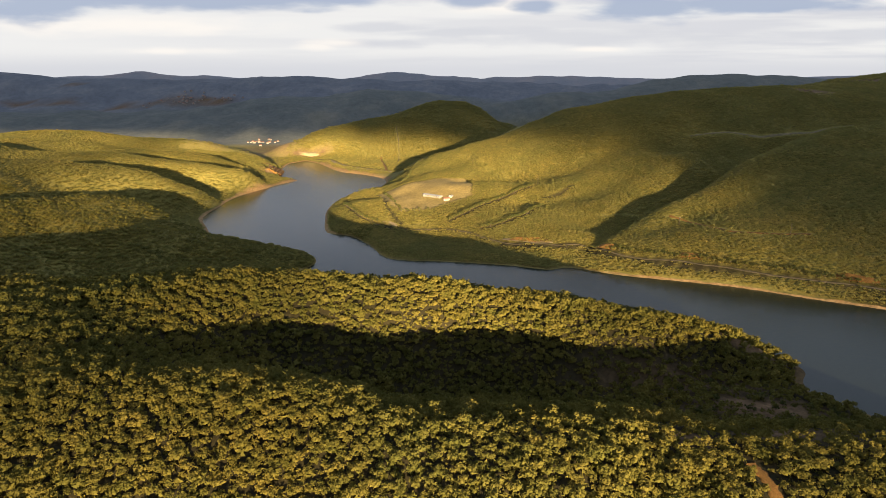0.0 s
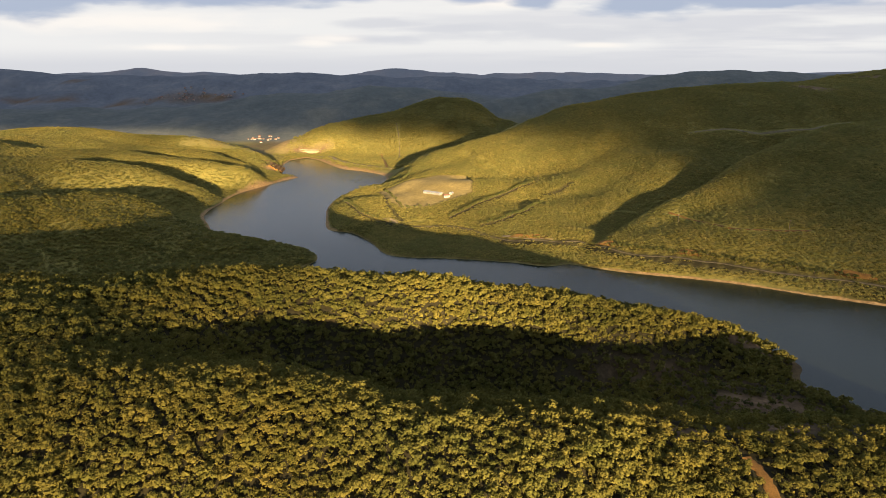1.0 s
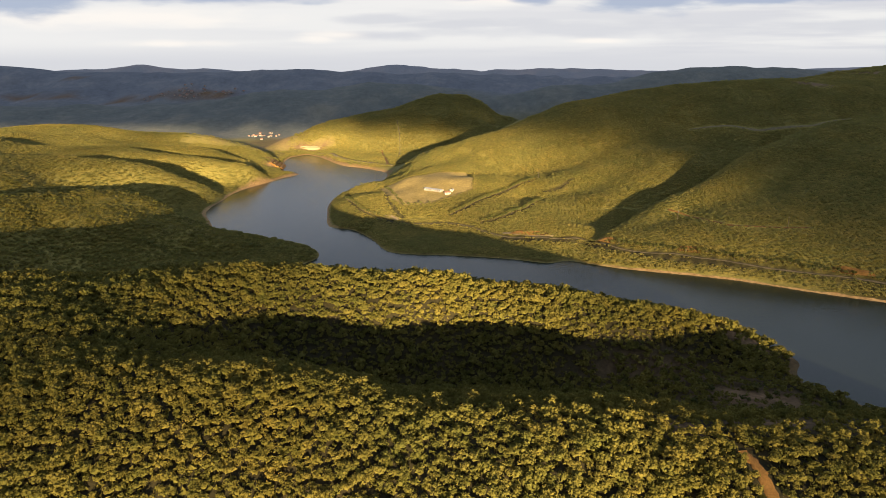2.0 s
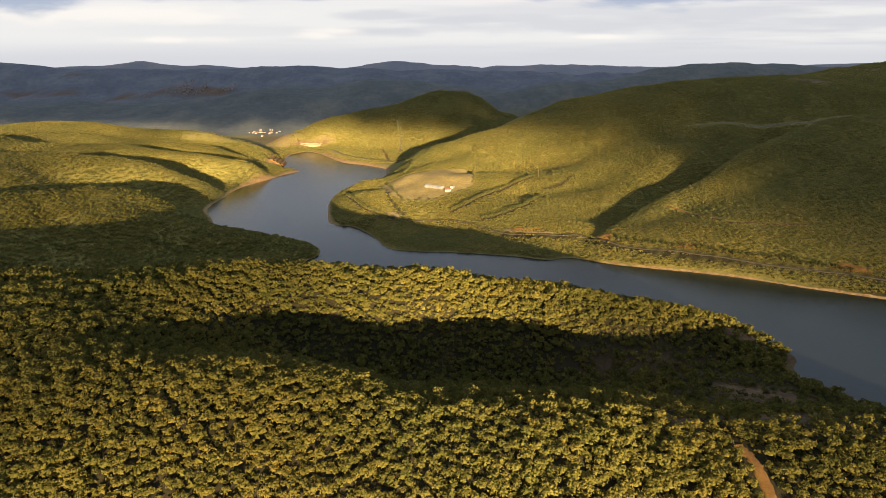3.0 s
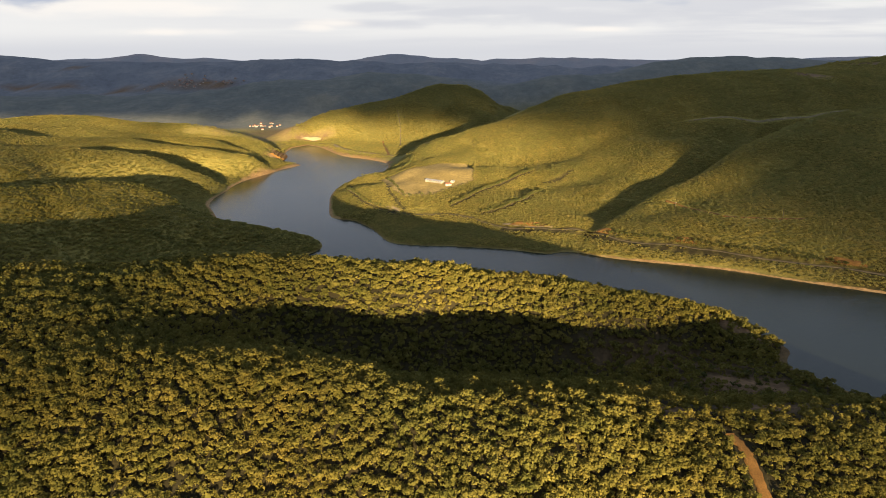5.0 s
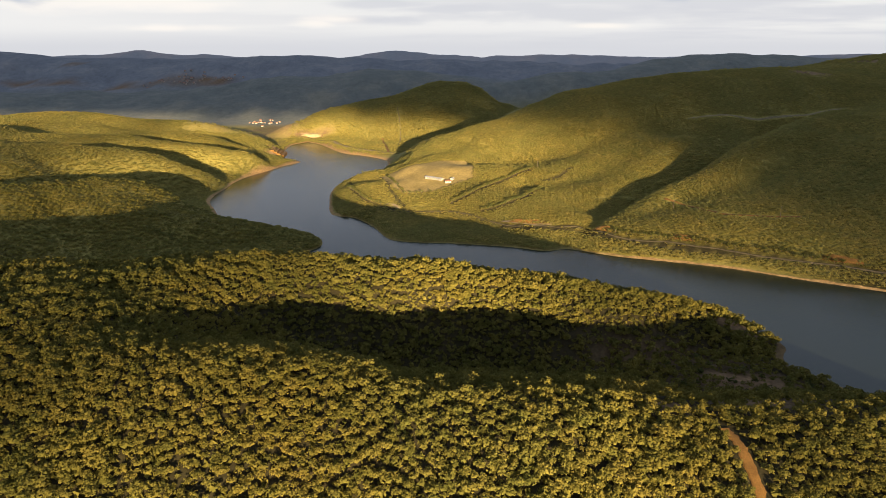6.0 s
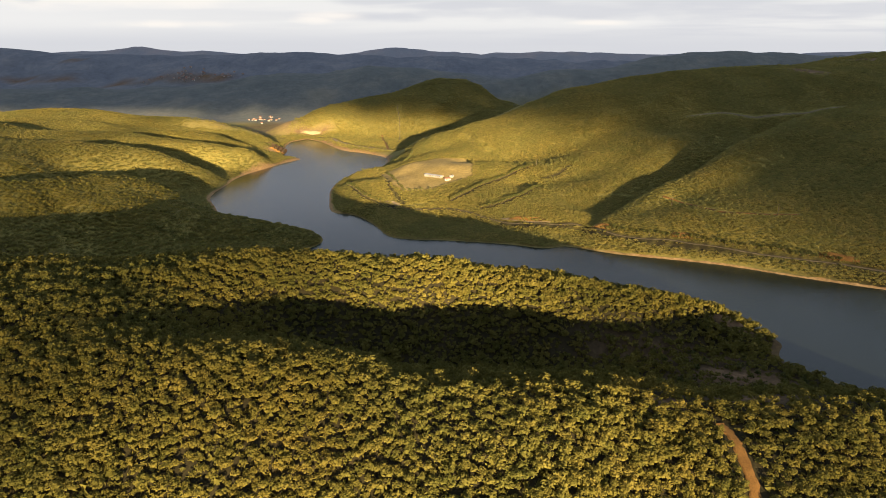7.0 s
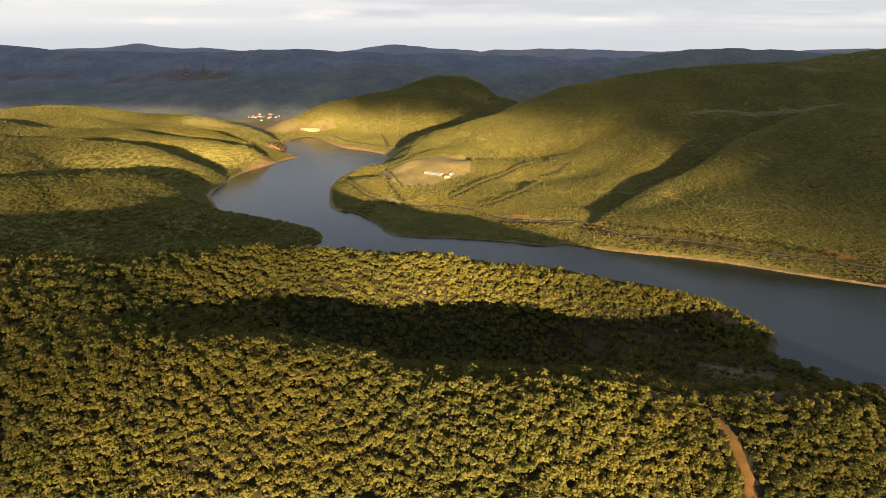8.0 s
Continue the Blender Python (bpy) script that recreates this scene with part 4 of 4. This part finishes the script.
OWN = [tree_thing("oak_tree", "young oak with a rounded yellow-green crown on the slope", k, leaves, 1.05, 0.09, NEAR[k], CORES[k],
                  "young oaks of the near slope") for k in range(6)]


def set_out(protos, spots, draw):
    """Copies of the prototypes at the spots; the first of each kind stands at a spot itself."""
    for i, (x, y, z, size) in enumerate(spots):
        m = pose(x, y, z, 0, 0, draw.uniform(0, 360)) @ Matrix.Scale(size, 4)
        if i < len(protos):
            protos[i].matrix_basis = m
        else:
            copy_thing(protos[i % len(protos)], m @ Matrix.Diagonal((*[1 / v for v in protos[i % len(protos)].scale], 1)))


draw = np.random.default_rng(17)
set_out(OWN, LONE_TREES, draw)

# dark scrub on the bare ground at the gully's mouth
scrub_leaves = leaf_material("scrub_leaves", [(0.28, (0.05, 0.06, 0.018)), (0.5, (0.075, 0.078, 0.024)), (0.72, (0.11, 0.098, 0.034))])
SCRUB = [tree_thing("shrub", "dark low shrub on dry open ground", 20 + k, scrub_leaves, 0.7, 0.07, MID[k], CORES[k],
                    "scrub at the gully mouth", "shrub") for k in range(4)]
spots = []
while len(spots) < 130:
    x, y = draw.uniform(110, 252), draw.uniform(290, 400)
    if float(shore_distance(np.array([x]), np.array([y]))[0]) > 6:
        spots.append((x, y, level(x, y), draw.uniform(1.1, 2.9)))
set_out(SCRUB, spots, draw)

# taller trees in a row below the meadow and on the point of the headland
ROW = [tree_thing("field_tree", "tall dark oak standing in a hedge row", 30 + k, scrub_leaves, 1.3, 0.1, NEAR[k], CORES[k],
                  "hedge row oaks") for k in range(3)]
spots = []
for ax, ay, bx, by, n in ((-62, 1170, -72, 1062, 9), (-96, 1000, -62, 884, 11), (-60, 884, -14, 872, 5), (-160, 1095, -110, 1050, 6),
                          (9, 821, 37, 846, 9), (37, 846, 73, 902, 14), (73, 902, 109, 931, 10), (109, 931, 143, 954, 9), (49, 783, 79, 791, 7),
                          (79, 791, 108, 812, 8), (108, 812, 146, 881, 14), (-158, 968, -122, 888, 16), (-122, 888, -92, 856, 8), (196, 682, 406, 555, 34)):
    for i in range(n):
        x = ax + (bx - ax) * (i + draw.uniform(-0.3, 0.3)) / n
        y = ay + (by - ay) * (i + draw.uniform(-0.3, 0.3)) / n
        spots.append((x, y, level(x, y), draw.uniform(2.2, 3.4)))
set_out(ROW, spots, draw)
POINT = [tree_thing("headland_tree", "sunlit oak on the point of the bare headland", 40 + k, leaves, 1.1, 0.09, NEAR[k], CORES[k],
                    "oaks on the headland") for k in range(3)]
spots = [(x, y, level(x, y), s) for x, y, s in
         ((246, 404, 3.4), (250, 399, 3.0), (243, 398, 2.8), (241, 411, 2.6), (231, 416, 2.2), (214, 418, 2.3), (205, 421, 2.6),
          (196, 421, 2.4), (222, 417, 1.9), (217, 410, 2.3), (226, 407, 2.2), (208, 412, 2.5), (232, 403, 2.4))]
set_out(POINT, spots, draw)


# ---- buildings ----
def box(bm, x0, x1, y0, y1, z0, z1):
    v = [bm.verts.new((x, y, z)) for z in (z0, z1) for x, y in ((x0, y0), (x1, y0), (x1, y1), (x0, y1))]
    for f in ((0, 3, 2, 1), (4, 5, 6, 7), (0, 1, 5, 4), (1, 2, 6, 5), (2, 3, 7, 6), (3, 0, 4, 7)):
        bm.faces.new([v[i] for i in f])


def block(*dims):
    bm = bmesh.new()
    box(bm, *dims)
    return bm


def gable_walls(long, deep, eaves, ridge):
    """Walls with gable ends, standing a little into the ground."""
    bm = bmesh.new()
    a, b = long / 2, deep / 2
    ends = []
    for x in (-a, a):
        ends.append([bm.verts.new((x, y, z)) for y, z in ((-b, -1.5), (b, -1.5), (b, eaves), (0, ridge), (-b, eaves))])
    bm.faces.new(ends[0][::-1])
    bm.faces.new(ends[1])
    for k in (0, 1, 4):
        bm.faces.new((ends[0][k], ends[0][(k + 1) % 5], ends[1][(k + 1) % 5], ends[1][k]))
    return bm


def gable_roof(long, deep, eaves, ridge, over, thick):
    bm = bmesh.new()
    a, b = long / 2 + over, deep / 2 + over
    low = eaves - over * (ridge - eaves) / (deep / 2)
    rows = []
    for x in (-a, a):
        rows.append([bm.verts.new((x, y, z)) for y, z in ((-b, low + 0.01), (0, ridge + 0.01), (b, low + 0.01), (b, low + thick), (0, ridge + thick), (-b, low + thick))])
    bm.faces.new(rows[0][::-1])
    bm.faces.new(rows[1])
    for k in range(6):
        bm.faces.new((rows[0][k], rows[0][(k + 1) % 6], rows[1][(k + 1) % 6], rows[1][k]))
    return bm


def building(name, label, category, group, long, deep, eaves, ridge, wall_mat, roof_mat, windows, doors):
    root = tagged(new(name), label, category, group)
    wall = part("wall", gable_walls(long, deep, eaves, ridge), wall_mat, root)
    part("roof", gable_roof(long, deep, eaves, ridge, 0.45, 0.22), roof_mat, root)
    for i in range(windows):
        x = -long / 2 + long * (i + 0.5) / windows
        f = part("window", block(x - 0.62, x + 0.62, -deep / 2 - 0.08, -deep / 2 + 0.05, 1.0, 2.3), timber, root)
        part("pane", block(x - 0.5, x + 0.5, -deep / 2 - 0.1, -deep / 2 - 0.07, 1.12, 2.18), glass, f)
    for i in range(doors):
        x = -long / 2 + long * (i + 1.0) / (doors + 1)
        part("door", block(x - 0.7, x + 0.7, -deep / 2 - 0.1, -deep / 2 + 0.05, 0.0, 2.2), timber, root)
    return root


barn = building("barn", "long low livestock barn with a pale sheet-metal roof", "barn", "", 34, 8, 1.9, 3.1, concrete, tin, 9, 2)
barn.matrix_basis = pose(-16, 936, level(-16, 936), 0, 0, -40)
shed = building("farm_shed", "small cream-walled farm shed beside the barn", "shed", "", 9, 6, 2.6, 4.0, plaster, tiles, 2, 1)
shed.matrix_basis = pose(5, 915, level(5, 915), 0, 0, 12)
lean = building("feed_store", "tiny pale feed store near the barn", "shed", "", 6, 4.5, 2.4, 3.4, plaster, tin, 1, 1)
lean.matrix_basis = pose(12, 926, level(12, 926), 0, 0, 60)

house = building("house", "plastered village house with a red tiled roof", "house", "houses of the village", 12, 9, 5.2, 8.6, plaster, tiles, 3, 1)
part("chimney", block(2.0, 2.8, 1.0, 1.8, 6.5, 9.6), plaster, house)
house.matrix_basis = pose(-700, 2350, level(-700, 2350), 0, 0, 20) @ Matrix.Scale(0.8, 4)
for i in range(15):
    x, y = draw.normal(-690, 38), draw.normal(2355, 40)
    copy_thing(house, pose(x, y, level(x, y), 0, 0, draw.uniform(-60, 60)) @ Matrix.Scale(draw.uniform(0.55, 0.95), 4))
town = building("town_house", "small far-off town house with a red roof", "house", "houses of the far town", 13, 10, 6.0, 9.4, plaster, tiles, 2, 1)
town.matrix_basis = pose(-1340, 3340, level(-1340, 3340))
for i in range(54):
    x, y = draw.normal(-1330, 120), draw.normal(3330, 32)
    copy_thing(town, pose(x, y, level(x, y), 0, 0, draw.uniform(-50, 50)) @ Matrix.Scale(draw.uniform(0.5, 0.85), 4))


# ---- spoil terrace and stepped quay at the head of the water ----
def terrace(name, label, category, x, y, turn, steps, mat):
    """Long stepped benches of earth or stone, each a part with a broken edge."""
    root = tagged(new(name), label, category)
    root.matrix_basis = pose(x, y, level(x, y), 0, 0, turn)
    shake = np.random.default_rng(9)
    for long, deep, off, z0, z1 in steps:
        bm = bmesh.new()
        n = 14
        front, back = [], []
        for i in range(n + 1):
            u = (i / n - 0.5) * long
            w = shake.uniform(-0.05, 0.05) * deep
            front.append([bm.verts.new((u, off - deep / 2 + w - (z1 - z) * 0.6, z + shake.uniform(-0.1, 0.1))) for z in (z0, z1)])
            back.append([bm.verts.new((u, off + deep / 2 + w, z)) for z in (z0, z1)])
        for i in range(n):
            bm.faces.new((front[i][0], front[i + 1][0], front[i + 1][1], front[i][1]))
            bm.faces.new((front[i][1], front[i + 1][1], back[i + 1][1], back[i][1]))
            bm.faces.new((back[i][1], back[i + 1][1], back[i + 1][0], back[i][0]))
        for i in (0, n):
            bm.faces.new((front[i][0], front[i][1], back[i][1], back[i][0]))
        part("bench", bm, mat, root)
    return root


terrace("spoil_terrace", "cream rubble terrace levelled on the hillside", "terrace", -409, 1876, -3,
        [(112, 18, 0, -12, 1.2), (92, 12, 13, -5, 3.4), (70, 9, -12, -14, -1.6)], spoil)
terrace("stepped_quay", "stepped earth and stone quay at the waterline", "quay", -402, 1506, 98,
        [(74, 8, 0, -6, 4.0), (70, 8, 8, -2, 8.0), (64, 8, 16, 1, 12.0), (56, 8, 24, 4, 15.5)], dirt)


# ---- power poles on the slope ----
def power_pole():
    root = tagged(new("power_pole"), "weathered concrete power pole above the trees", "pole", "power poles on the slope")
    bm = bmesh.new()
    bmesh.ops.create_cone(bm, cap_ends=True, segments=10, radius1=0.3, radius2=0.18, depth=12.5, matrix=Matrix.Translation((0, 0, 5.75)))
    part("post", bm, bark, root)
    part("crossarm", block(-1.5, 1.5, -0.32, -0.18, 10.9, 11.15), timber, root)
    for x in (-1.3, 0.0, 1.3):
        bm = bmesh.new()
        bmesh.ops.create_cone(bm, cap_ends=True, segments=8, radius1=0.1, radius2=0.05, depth=0.35, matrix=Matrix.Translation((x, -0.25, 11.32)))
        part("insulator", bm, glass, root)
    return root


pole = power_pole()
pole.matrix_basis = pose(283, 716, level(283, 716), 0, 0, 30)
for x, y in ((378, 647), (150, 960), (470, 590)):
    copy_thing(pole, pose(x, y, level(x, y), 0, 0, 30))
